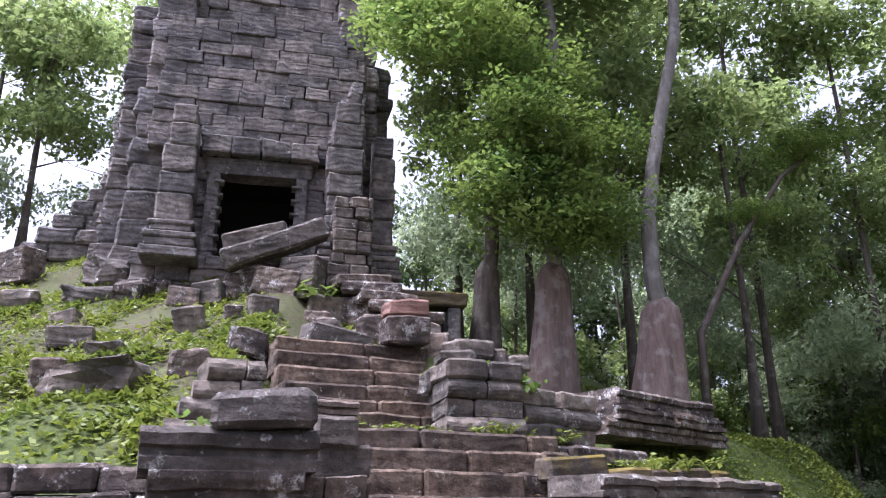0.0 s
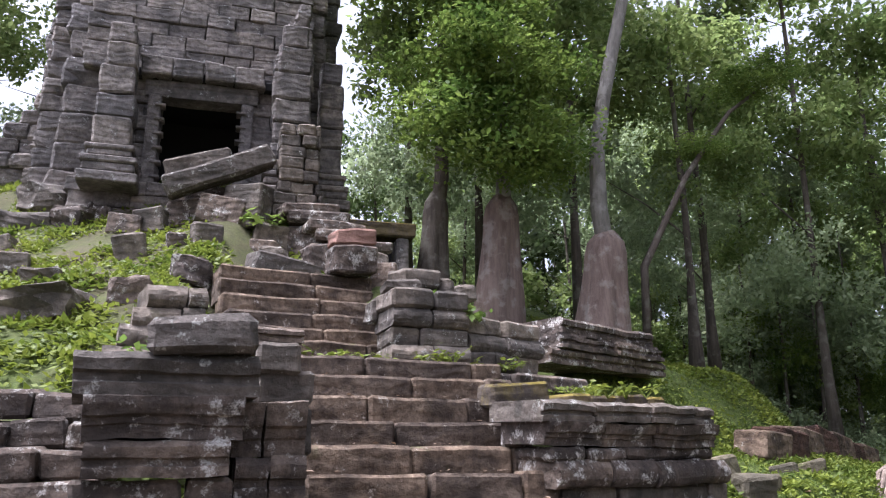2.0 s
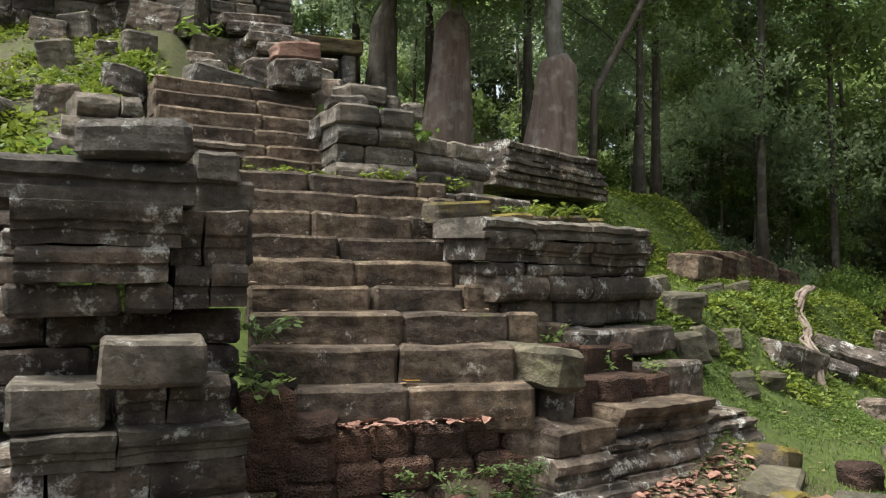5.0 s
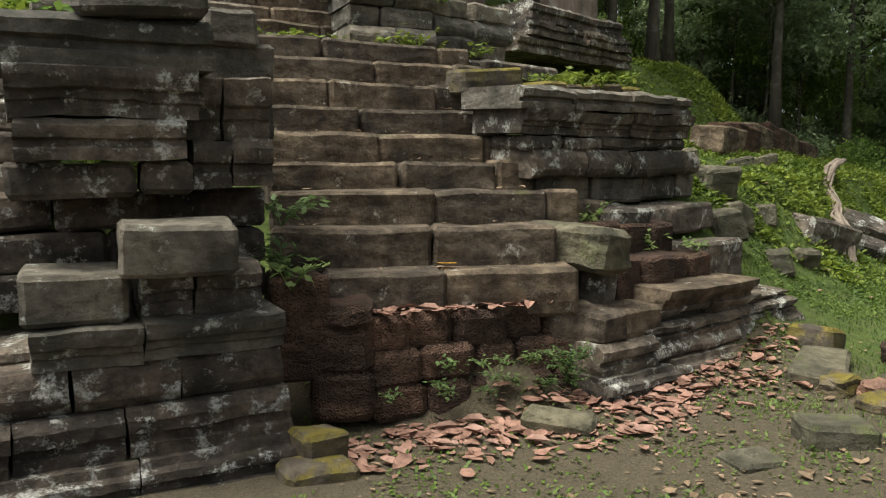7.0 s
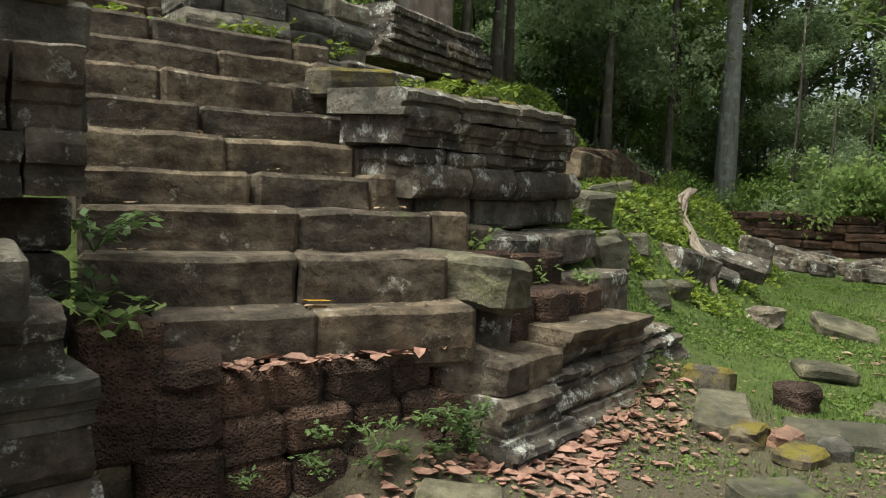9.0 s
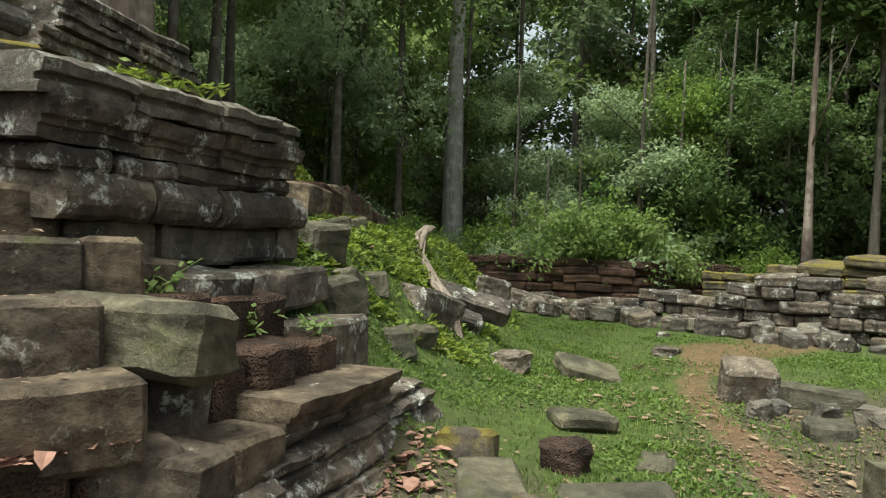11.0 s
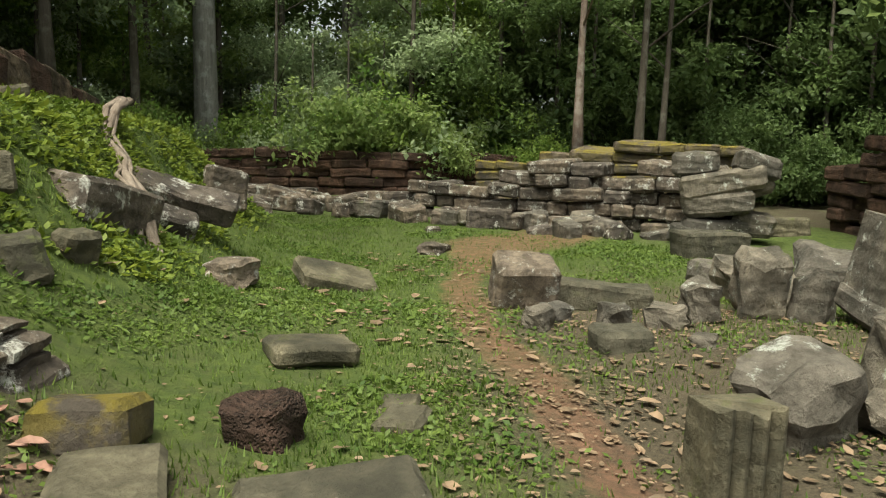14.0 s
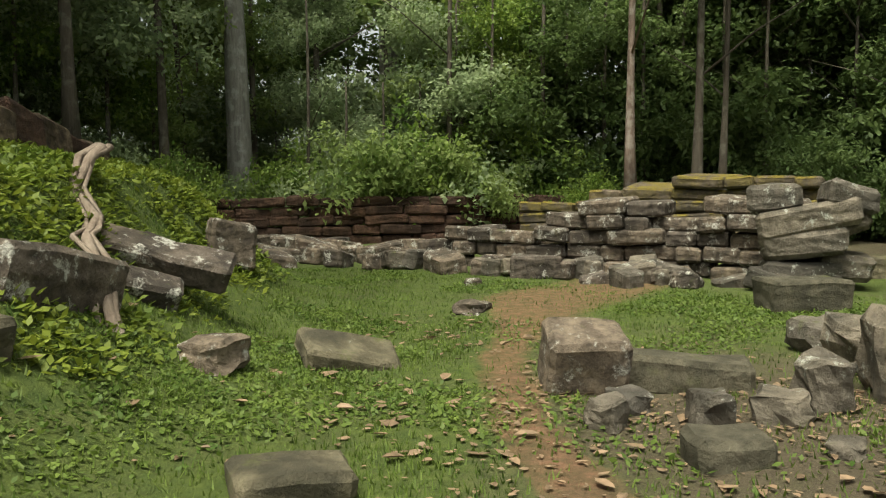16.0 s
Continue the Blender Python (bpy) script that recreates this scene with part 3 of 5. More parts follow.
# ---- temple tower ----
def temple():
    t = base("temple_tower", "ruined grey sandstone temple tower with a dark square doorway", "temple", pose(-4.05, 15.5, 7.05, 0, 0, 13))
    inner = []

    def run(y, z0, z1, x0, x1, h=0.32, lean=0.0, mat_=TOWER, gap=None, deep=0.7, w=(0.45, 0.95)):
        z, k = z0, 0
        while z < z1:
            spans = [(x0 + lean * (z - z0), x1 - lean * (z - z0))]
            if gap and z + h * 0.5 < gap[2]:
                spans = [(spans[0][0], gap[0]), (gap[1], spans[0][1])]
            for a, b in spans:
                at = a + rng.uniform(-0.08, 0.08)
                while at < b - 0.05:
                    l = min(rng.uniform(*w), b - at)
                    inner.append((at + l / 2, y + rng.uniform(-0.05, 0.05) + 0.035 * (z - z0) * (lean > 0), z, l - 0.015, deep, h - 0.008, mat_))
                    at += l
            z += h
            k += 1

    # front wall with doorway, upper body, side walls
    run(0.05, -0.9, 0, -2.4, 2.5, 0.3)
    run(0.25, 0, 2.95, -2.0, 2.1, 0.3, 0, gap=(-0.82, 0.82, 2.3))
    run(0.55, 2.95, 6.5, -2.5, 2.4, 0.33, 0.03)
    run(1.1, 6.5, 14.0, -2.35, 2.3, 0.36, 0.06)
    for x, y, z, l, d, h, mt in inner:
        part("tower_stone", block_bm(l + 0.008, d, h + 0.004, 0.022, 0.02, 1), mt, t, m=pose(x, y + d / 2, z, 0, 0, rng.uniform(-1, 1)))
    for side, sx in ((-1, -2.45), (1, 2.3)):
        for k in range(23):
            z = 0.65 * k - 1.95
            pull = 0.05 * max(0, z - 3)
            part("side_stone", block_bm(0.9, 4.6, 0.66, 0.05, 0.06, 1), TOWER, t, m=pose(sx - side * pull, 3.1, z, 0, 0, rng.uniform(-2, 2)))
    # set-back shoulders give the outline its redented steps
    for dx, dy, w_, z1 in ((-2.95, 2.0, 0.8, 7.4), (2.7, 2.2, 0.8, 6.4), (-3.3, 3.2, 0.7, 5.2)):
        for k in range(int(z1 / 0.42) + 4):
            part("shoulder_stone", block_bm(w_ + rng.uniform(-0.08, 0.08), 1.5, 0.42, 0.05, 0.05, 1), TOWER, t, m=pose(dx, dy, 0.42 * k - 1.68, 0, 0, rng.uniform(-3, 3)))
    # door frame
    part("lintel", mould_bm(2.3, 0.5, [(0.0, 0), (0.03, 0.1), (0.03, 0.2), (0.06, 0.24), (0.06, 0.34)], 0.01), TOWER, t, "cracked lintel over the doorway", m=pose(0, 0.16, 2.28, 0, -1, 0))
    for x in (-0.95, 0.95):
        part("jamb", block_bm(0.26, 0.4, 2.28, 0.03, 0.01, 1), TOWER, t, m=pose(x, 0.3, 0))
        for k in range(6):
            part("jamb_ring", mould_bm(0.2, 0.2, [(0, 0), (0.04, 0.02), (0.04, 0.06), (0, 0.08)], 0.004), TOWER, t, m=pose(x * 0.87, 0.1, 0.4 + 0.32 * k))
    # the chamber's shade is put into the colour of this wall and ceiling
    part("chamber_wall", block_bm(3.0, 0.2, 2.8, 0.02, 0.01), SHADE_BLACK, t, "inner wall coloured near-black for the chamber's shade", m=pose(0, 2.6, 0))
    part("chamber_vault", block_bm(3.4, 2.6, 0.2, 0.02, 0.01), SHADE_BLACK, t, "ceiling coloured near-black for the chamber's shade", m=pose(0, 1.4, 2.65))
    # pilasters: moulded foot, shaft of stones, broken top
    for x, y, top, w_ in ((-1.62, -0.25, 3.3, 0.72), (1.85, -0.3, 3.7, 0.8), (2.75, 0.3, 3.4, 0.55)):
        for k, (o, h) in enumerate(((0.2, 0.22), (0.12, 0.18), (0.16, 0.14), (0.05, 0.14), (0.1, 0.12))):
            part("pilaster_foot", block_bm(w_ + o * 2, 0.6 + o, h, 0.03, 0.015, 1), TOWER, t, m=pose(x, y, sum((0.22, 0.18, 0.14, 0.14, 0.12)[:k])))
        z = 0.8
        while z < top:
            h = rng.uniform(0.4, 0.65)
            s = 1 - 0.35 * max(0, (z - top + 1.2) / 1.2) 
            part("pilaster_stone", block_bm(w_ * s * rng.uniform(0.92, 1.05), 0.6, h - 0.01, 0.04, 0.03, 1), TOWER, t, m=pose(x + rng.uniform(-0.03, 0.03), y, z, 0, 0, rng.uniform(-3, 3)))
            z += h
    for k in range(9):
        part("gable_stone", block_bm(0.6 - 0.035 * k, 0.55, 0.36, 0.05, 0.04, 1, 0.2), TOWER, t, m=pose(1.70 + 0.04 * k, -0.1, 2.95 + 0.17 * k, 0, 8, rng.uniform(-6, 6)))
    # carved band over the door
    for k in range(4):
        part("carved_stone", block_bm(0.62, 0.5, 0.42, 0.03, 0.03, 1), TOWER, t, m=pose(-0.95 + 0.64 * k, 0.12, 2.64))
    # patched pier of pale blocks before the right pilaster
    p = base("patched_pier", "patched pier of pale lichened sandstone blocks", "stone pier", pose(-1.83, 14.55, 6.3, 0, 0, 14))
    for k in range(8):
        w_ = 0.95 - 0.05 * k if k < 3 else 0.78
        at = -w_ / 2
        while at < w_ / 2 - 0.03:
            l = min(rng.uniform(0.25, 0.5), w_ / 2 - at)
            part("block", block_bm(l - 0.01, 0.55, 0.24, 0.035, 0.02, 1), GREY, p, m=pose(at + l / 2 + rng.uniform(-0.03, 0.03), rng.uniform(-0.05, 0.05), 0.24 * k))
            at += l
    for k in range(5):
        f = base("tumbled_slab", "tumbled flat sandstone slab at the tower foot", "stone slab", pose(-1.6 + 0.25 * k, 14.3 - 0.15 * k, 6.25 - 0.22 * k, rng.uniform(-4, 4), rng.uniform(-6, 6), 15 + rng.uniform(-15, 15)))
        part("slab", block_bm(1.1, 0.8, 0.22, 0.04, 0.03, 1), SAND, f)
    # fallen lintels before the door
    for x, y, z, l, ry, rz in ((-3.2, 14.3, 6.98, 2.1, -23, 10), (-3.75, 14.75, 7.25, 1.3, -14, 5)):
        f = base("fallen_lintel", "fallen stone lintel lying aslant before the doorway", "stone beam", pose(x, y, z, 5, ry, rz))
        part("beam", block_bm(l, 0.5, 0.42, 0.05, 0.03, 2), GREY, f)
    # low broken wall beside the tower
    b = base("broken_wall", "low broken sandstone wall beside the tower", "wall", pose(-8.6, 18.6, 8.7, 0, 0, 12))
    for k in range(6):
        a = -1.9 + 0.33 * k
        while a < 2.2:
            l = rng.uniform(0.6, 1.0)
            part("block", block_bm(l, 0.8, 0.42, 0.06, 0.05, 1), TOWER, b, m=pose(a + l / 2, rng.uniform(-0.08, 0.08), -0.5 + 0.4 * k))
            a += l
    d = base("side_doorway", "small dark side doorway with a stone lintel", "doorway", pose(-0.3, 15.2, 4.45, 0, 0, 12))
    part("frame_post", block_bm(0.25, 0.5, 1.7, 0.03, 0.02, 1), TOWER, d, m=pose(-0.5, 0, 0))
    part("frame_post", block_bm(0.25, 0.5, 1.7, 0.03, 0.02, 1), TOWER, d, m=pose(0.5, 0, 0))
    part("lintel", block_bm(1.5, 0.55, 0.3, 0.03, 0.02, 1), MOSSY, d, m=pose(0, 0, 1.7))
    # black panel behind the posts, painted as the opening's shade
    part("recess", block_bm(1.2, 0.2, 1.7, 0.02, 0.01), SHADE_BLACK, d, "near-black panel painted for the shade in the side doorway", m=pose(0, 0.5, 0))


temple()


# ---- loose stones ----
def loose(name, label, category, x, y, sx, sy, sz, rz=0.0, rx=0.0, ry=0.0, material=SAND, shape="block", sink=0.04, z=None, group="", cuts=1, chip=0.15):
    h = (land(x, y) if z is None else z) - sink
    m = pose(x, y, h, rx, ry, rz)
    bm = boulder_bm(sx, sy, sz) if shape == "boulder" else block_bm(sx, sy, sz, 0.035, 0.02, cuts, chip)
    ob = mesh_ob(name, bm, material, None, m)
    return tagged(ob, label, category, group)


HILL = [(-9.5, 16.6, 0.9, 0.75), (-7.1, 15.7, 1.1, 0.55), (-8.0, 17.7, 0.95, 0.4), (-6.0, 14.45, 0.65, 0.35), (-4.15, 12.5, 0.5, 0.35), (-3.85, 15.2, 0.66, 0.5),
        (-4.8, 14.0, 0.67, 0.3), (-8.15, 14.4, 0.75, 0.33), (-3.15, 13.1, 0.5, 0.3), (-5.75, 14.8, 0.42, 0.3), (-4.4, 14.1, 0.6, 0.38), (-6.9, 14.5, 0.85, 0.3),
        (-5.05, 9.9, 0.4, 0.36), (-4.2, 9.6, 1.1, 0.3), (-5.8, 11.85, 0.7, 0.24), (-2.85, 11.1, 0.55, 0.3), (-2.4, 11.4, 0.52, 0.38), (-2.05, 13.5, 0.42, 0.35),
        (-3.6, 13.0, 0.32, 0.2), (-4.85, 11.0, 0.55, 0.2), (-5.7, 15.8, 0.5, 0.3), (-3.3, 10.0, 0.5, 0.3), (-6.6, 13.2, 0.5, 0.22), (-7.4, 12.2, 0.6, 0.2)]
for i, (x, y, w, h) in enumerate(HILL):
    loose("mound_stone", "weathered grey stone half sunk in the weedy mound", "stone", x, y, w, w * 0.7, h + 0.12, rng.uniform(-25, 35), rng.uniform(-8, 8), rng.uniform(-12, 12),
          GREY if i % 3 else SAND, "boulder" if i % 2 else "block", 0.12, group="stones on the mound")
HEAP = [(-3.3, 14.25, 1.0, 0.5), (-2.75, 14.3, 0.9, 0.75), (-3.9, 14.5, 0.8, 0.45), (-2.3, 14.55, 0.7, 0.8), (-3.6, 14.8, 0.9, 0.6), (-2.2, 14.2, 0.9, 0.5), (-1.5, 14.0, 0.8, 0.55), (-1.3, 13.5, 0.6, 0.3), (-2.25, 13.7, 0.55, 0.35), (-1.75, 12.6, 1.3, 0.4), (-1.0, 12.8, 0.7, 0.45), (-0.4, 12.3, 0.6, 0.4),
        (-0.1, 11.6, 0.45, 0.35), (-2.3, 12.3, 0.5, 0.25), (-1.4, 11.9, 0.5, 0.25), (-2.9, 14.6, 0.6, 0.4), (-3.2, 14.1, 0.4, 0.25), (-2.6, 14.9, 0.55, 0.45)]
for i, (x, y, w, h) in enumerate(HEAP):
    loose("rubble_block", "tumbled sandstone block below the tower", "stone block", x, y, w, w * 0.6, h + 0.15, rng.uniform(-30, 40), rng.uniform(-14, 14), rng.uniform(-16, 16),
          GREY if i % 2 else SAND, "block", 0.15, group="rubble below the tower", chip=0.3)

# court: slabs and blocks
loose("flat_slab", "flat sandstone slab in the grass", "stone slab", 5.80, 7.33, 0.55, 0.42, 0.14, -35, 0, 4, OLIVE)
loose("flat_slab", "tilted flat sandstone slab in the grass", "stone slab", 7.75, 8.85, 0.8, 0.5, 0.2, -30, 14, 14, OLIVE)
loose("grass_stone", "small dark stone in the grass", "stone", 10.3, 9.45, 0.4, 0.3, 0.16, 10, shape="boulder")
loose("flat_slab", "low stone nearly covered by grass", "stone slab", 5.25, 6.2, 0.3, 0.25, 0.10, 20, material=OLIVE)
loose("small_stone", "small flat stone beside the trodden path", "stone", 5.4, 6.35, 0.28, 0.24, 0.10, 30, material=OLIVE)
loose("laterite_lump", "dark pitted laterite lump in the grass", "laterite lump", 4.70, 6.58, 0.31, 0.27, 0.24, 12, material=LATERITE, shape="boulder")
loose("mossy_stone", "moss-covered stone against the plinth", "stone", 4.02, 6.88, 0.46, 0.42, 0.22, 40, 0, 12, MOSSY)
loose("long_slab", "long grey slab with a notched edge on the ground", "stone slab", 3.74, 6.36, 0.42, 0.80, 0.15, -38, 3, 3, OLIVE, cuts=2)
loose("broad_slab", "broad flat slab beside the path", "stone slab", 4.34, 5.86, 0.72, 0.46, 0.13, -40, 3, -4, OLIVE, cuts=2)
loose("broken_stone", "broken reddish stone beside a slab", "stone", 3.85, 5.84, 0.2, 0.18, 0.15, 5, material=REDSTONE, shape="boulder")
loose("broken_stone", "broken mossy stone beside a slab", "stone", 3.65, 5.98, 0.28, 0.22, 0.15, 25, material=MOSSY, shape="boulder")
loose("broken_stone", "broken grey stone beside a slab", "stone", 4.05, 5.62, 0.26, 0.2, 0.15, 60, material=GREY)
loose("flat_slab", "flat slab half buried in leaf litter", "stone slab", 4.95, 4.55, 0.6, 0.35, 0.10, -45, material=OLIVE)
loose("ground_slab", "squared slab lying on bare ground", "stone slab", 2.92, 4.98, 0.46, 0.34, 0.2, -12, material=OLIVE)
loose("ground_slab", "flat slab among fallen leaves", "stone slab", 1.32, 5.6, 0.52, 0.3, 0.13, -20, 0, 3, OLIVE)
loose("ground_slab", "small slab on bare ground", "stone slab", 3.72, 5.6, 0.36, 0.26, 0.13, 20, material=MOSSY)
loose("ground_slab", "low slab sunk in the ground", "stone slab", 2.28, 4.85, 0.36, 0.3, 0.08, 8, material=OLIVE)
loose("foot_stone", "mossy stone at the plinth foot", "stone", -0.28, 5.18, 0.3, 0.3, 0.26, 25, material=MOSSY)
loose("foot_stone", "low mossy stone at the plinth foot", "stone", -0.3, 4.98, 0.45, 0.3, 0.13, 18, material=MOSSY)
tilt_top = loose("tilted_block", "grooved block standing aslant, pale lichen on top", "stone block", 8.12, 7.1, 0.52, 0.45, 0.46, -50, 16, 4, SAND, cuts=2, chip=0.05)
loose("lying_block", "long block lying beside the path", "stone block", 8.55, 6.55, 0.95, 0.4, 0.26, -60, 0, 5, OLIVE, cuts=2)
loose("small_block", "small squared block with rounded edges", "stone block", 7.22, 5.85, 0.4, 0.28, 0.2, -48, material=OLIVE)
for x, y, w, h, r in ((8.05, 5.8, 0.35, 0.16, 10), (7.75, 6.1, 0.26, 0.2, 40), (7.4, 6.55, 0.22, 0.15, 0), (7.8, 6.6, 0.25, 0.12, 50), (8.45, 5.65, 0.34, 0.3, 25), (7.6, 5.4, 0.2, 0.08, 5)):
    loose("rubble_stone", "rough grey rubble stone", "stone", x, y, w, w * 0.8, h + 0.04, r, material=GREY, shape="boulder", group="rubble beside the path")
for x, y, w, d, h, r in ((9.0, 5.35, 0.42, 0.4, 0.56, 20), (9.05, 4.95, 0.28, 0.3, 0.42, 5), (9.7, 5.5, 0.8, 0.5, 0.42, 40), (10.3, 5.0, 0.7, 0.6, 0.5, 15), (10.2, 5.9, 0.6, 0.4, 0.3, 60)):
    loose("lichen_stone", "rough stone spotted with white lichen", "stone", x, y, w, d, h, r, rng.uniform(-8, 8), rng.uniform(-8, 8), GREY, "boulder", group="lichened stones")
loose("court_block", "large rounded block standing on the grass", "stone block", 12.3, 6.6, 0.85, 0.6, 0.38, -50, material=OLIVE, cuts=2)
loose("court_block", "low block on the grass", "stone block", 16.2, 6.4, 0.75, 0.5, 0.34, -60, material=OLIVE)
loose("lichen_boulder", "big angular boulder with white lichen", "boulder", 6.3, 4.62, 0.50, 0.44, 0.44, -30, 8, -18, GREY, "boulder")
loose("leaning_slab", "big leaning slab spotted with white lichen", "boulder", 6.62, 4.12, 0.8, 0.36, 0.52, -55, -8, 28, GREY, "boulder", sink=0.1)
loose("corner_block", "squared grey block among dry leaves", "stone block", 5.32, 3.92, 0.42, 0.40, 0.24, -40, 0, 6, OLIVE)

f = base("fluted_stone", "broken stone with vertical flutes and moss", "carved stone", pose(5.42, 4.72, -0.08, 0, 0, -48))
g = bmesh.new()
outline = []
for k in range(25):
    u = k / 24
    outline.append(((u - 0.5) * 0.29, -0.13 - 0.04 * abs(math.sin(u * math.pi * 4))))
outline += [(0.145, 0.13), (-0.145, 0.13)]
lows = [g.verts.new((x, y, 0)) for x, y in outline]
tops = [g.verts.new((x + 0.01, y * 0.96, 0.43 + 0.07 * noise.noise(Vector((x * 7, y * 9, 0))))) for x, y in outline]
for k in range(len(outline)):
    n2 = (k + 1) % len(outline)
    g.faces.new((lows[k], lows[n2], tops[n2], tops[k]))
g.faces.new(tops)
g.faces.new(lows[::-1])
part("shaft", g, OLIVE, f)

mb = base("moulded_block", "big fallen cornice block with deep mouldings and lichen", "carved stone", pose(8.95, 3.8, 0.1, 4, 10, -58))
part("cornice", mould_bm(1.3, 0.8, [(0.0, 0), (0.0, 0.14), (0.06, 0.17), (0.06, 0.27), (0.02, 0.3), (0.02, 0.42), (0.1, 0.46), (0.12, 0.58), (0.10, 0.64)], 0.012, 8), GREY, mb)
part("bed_block", block_bm(1.4, 0.9, 0.2, 0.04, 0.03, 1), GREY, mb, m=pose(0, 0.4, -0.18))

# edge of the mound
for x, y, w, h in ((3.9, 8.25, 0.4, 0.3), (4.25, 8.6, 0.36, 0.25), (4.6, 8.35, 0.3, 0.22), (4.1, 8.95, 0.45, 0.28), (4.75, 9.0, 0.28, 0.2), (4.5, 9.5, 0.34, 0.22), (5.1, 8.75, 0.3, 0.16), (4.35, 10.2, 0.4, 0.22), (5.3, 10.5, 0.35, 0.2), (6.3, 11.6, 0.4, 0.22)):
    loose("slope_stone", "dark weathered stone half sunk in the weedy slope", "stone", x, y, w, w * 0.7, h + 0.1, rng.uniform(-40, 40), rng.uniform(-14, 14), rng.uniform(-14, 14), OLIVE, "block", 0.12, group="stones on the slope", chip=0.3)
loose("edge_boulder", "big pitted boulder wedged under a root", "boulder", 5.62, 9.62, 1.2, 0.8, 0.5, 28, 8, 12, SAND, cuts=2, chip=0.2, z=0.62)
for x, y, z, w, d, h, r in ((7.0, 10.6, 0.75, 0.85, 0.4, 0.3, -25), (7.35, 10.35, 0.65, 0.8, 0.35, 0.28, -40), (6.8, 10.2, 0.5, 0.7, 0.3, 0.3, -20)):
    loose("fallen_moulding", "fallen fluted moulding on the mound edge", "carved stone", x, y, w, d, h, r, 25, 18, SAND, z=z, cuts=2, group="fallen mouldings")
loose("square_stump", "small squared stone leaning on the slope", "stone block", 8.8, 11.6, 0.5, 0.42, 0.5, -25, 0, 10, SAND)
loose("grass_stone", "small stone in the grass below the mound", "stone", 6.75, 9.1, 0.4, 0.3, 0.22, 10, material=SAND, shape="boulder")
for k in range(7):
    x, y = 5.9 + 0.62 * k, 12.4 + 0.62 * k
    loose("ridge_stone", "rounded reddish stone along the mound crest", "stone", x, y, 0.95, 0.6, 0.5, 38, 0, 8, LATERITE if k % 2 else STEP, "block", 0.12, group="stones on the crest", cuts=2, chip=0.2)


# ---- walls across the court ----
def rubble_wall(label, x0, y0, x1, y1, heights, material, h=0.2, widths=(0.35, 0.8), deep=0.7, jitter=4.5, name="enclosure_wall"):
    w = base(name, label, "wall")
    n = len(heights)
    for k in range(int(max(heights) / h + 0.5)):
        run = None
        for i in range(n + 1):
            ok = i < n and heights[i] > h * k + 0.05
            if ok and run is None:
                run = i
            if not ok and run is not None:
                a, b = run / n, i / n
                course(w, x0 + (x1 - x0) * a, y0 + (y1 - y0) * a + 0.03 * k, x0 + (x1 - x0) * b, y0 + (y1 - y0) * b, h * k - 0.04, h, deep, widths, material, jitter=jitter, name="wall_stone", edge=0.04)
                run = None
    return w


rubble_wall("tumbled dark sandstone wall across the court", 14.3, 13.4, 14.8, 7.1, [0.4, 0.55, 0.7, 0.72, 0.9, 1.0, 1.0, 0.95, 1.1, 1.15], SAND, 0.235, (0.35, 0.9))
rubble_wall("long low laterite enclosure wall", 14.0, 22.0, 21.5, 14.0, [1.2, 1.25, 1.2, 1.15, 1.2, 1.1], LATERITE, 0.24, (0.6, 1.1))
rubble_wall("mossy layered wall with orange moss on top", 17.3, 13.0, 17.7, 7.4, [1.0, 1.05, 1.2, 1.3, 1.5, 1.5, 1.45], MOSSY, 0.22, (0.5, 1.0), 1.4)
rubble_wall("collapsed reddish laterite wall", 17.4, 5.9, 13.6, 2.6, [1.2, 1.5, 1.9, 2.3, 2.4], LATERITE, 0.24, (0.4, 0.7), 0.8)
for i in range(34):
    u = rng.random()
    x, y = 13.1 + 1.0 * rng.random() + 0.4 * u, 13.8 - 6.6 * u
    w = rng.uniform(0.35, 0.8)
    loose("wall_rubble", "fallen block at the foot of the wall", "stone block", x, y, w, w * 0.6, rng.uniform(0.2, 0.36), rng.uniform(-80, 80), rng.uniform(-10, 10), rng.uniform(-15, 15), SAND if i % 2 else GREY, group="rubble at the wall")
for i in range(26):
    x, y = 12.0 + rng.random() * 3.2, 14.0 + rng.random() * 4.5
    w = rng.uniform(0.4, 0.9)
    loose("wall_rubble", "fallen dark block near the far wall", "stone block", x, y, w, w * 0.6, rng.uniform(0.25, 0.45), rng.uniform(-80, 80), rng.uniform(-10, 10), rng.uniform(-15, 15), SAND, group="rubble at the wall")
for x, y, w, h in ((13.4, 11.4, 0.36, 0.3), (13.6, 10.55, 0.78, 0.36), (13.9, 9.3, 0.55, 0.3), (12.5, 10.95, 0.25, 0.14)):
    loose("court_block", "squared block standing before the wall", "stone block", x, y, w, w * 0.7, h, -60, material=SAND, group="blocks before the wall")
pile = base("pale_pile", "pile of pale lichened blocks at the wall end", "stone pile", pose(14.3, 7.05, 0, 0, 0, -70))
for x, z, l, ry in ((0, 0, 1.0, 0), (0.5, 0.1, 0.7, 5), (0.05, 0.38, 1.05, -8), (0.1, 0.72, 1.2, -12), (0.55, 0.7, 0.6, -20), (0.5, 0.98, 0.7, 14), (-0.3, 0.98, 0.7, -4)):
    part("block", block_bm(l, 0.7, 0.36, 0.06, 0.03, 1, 0.15), GREY, pile, m=pose(x, rng.uniform(-0.1, 0.1), z, 0, ry, rng.uniform(-8, 8)))


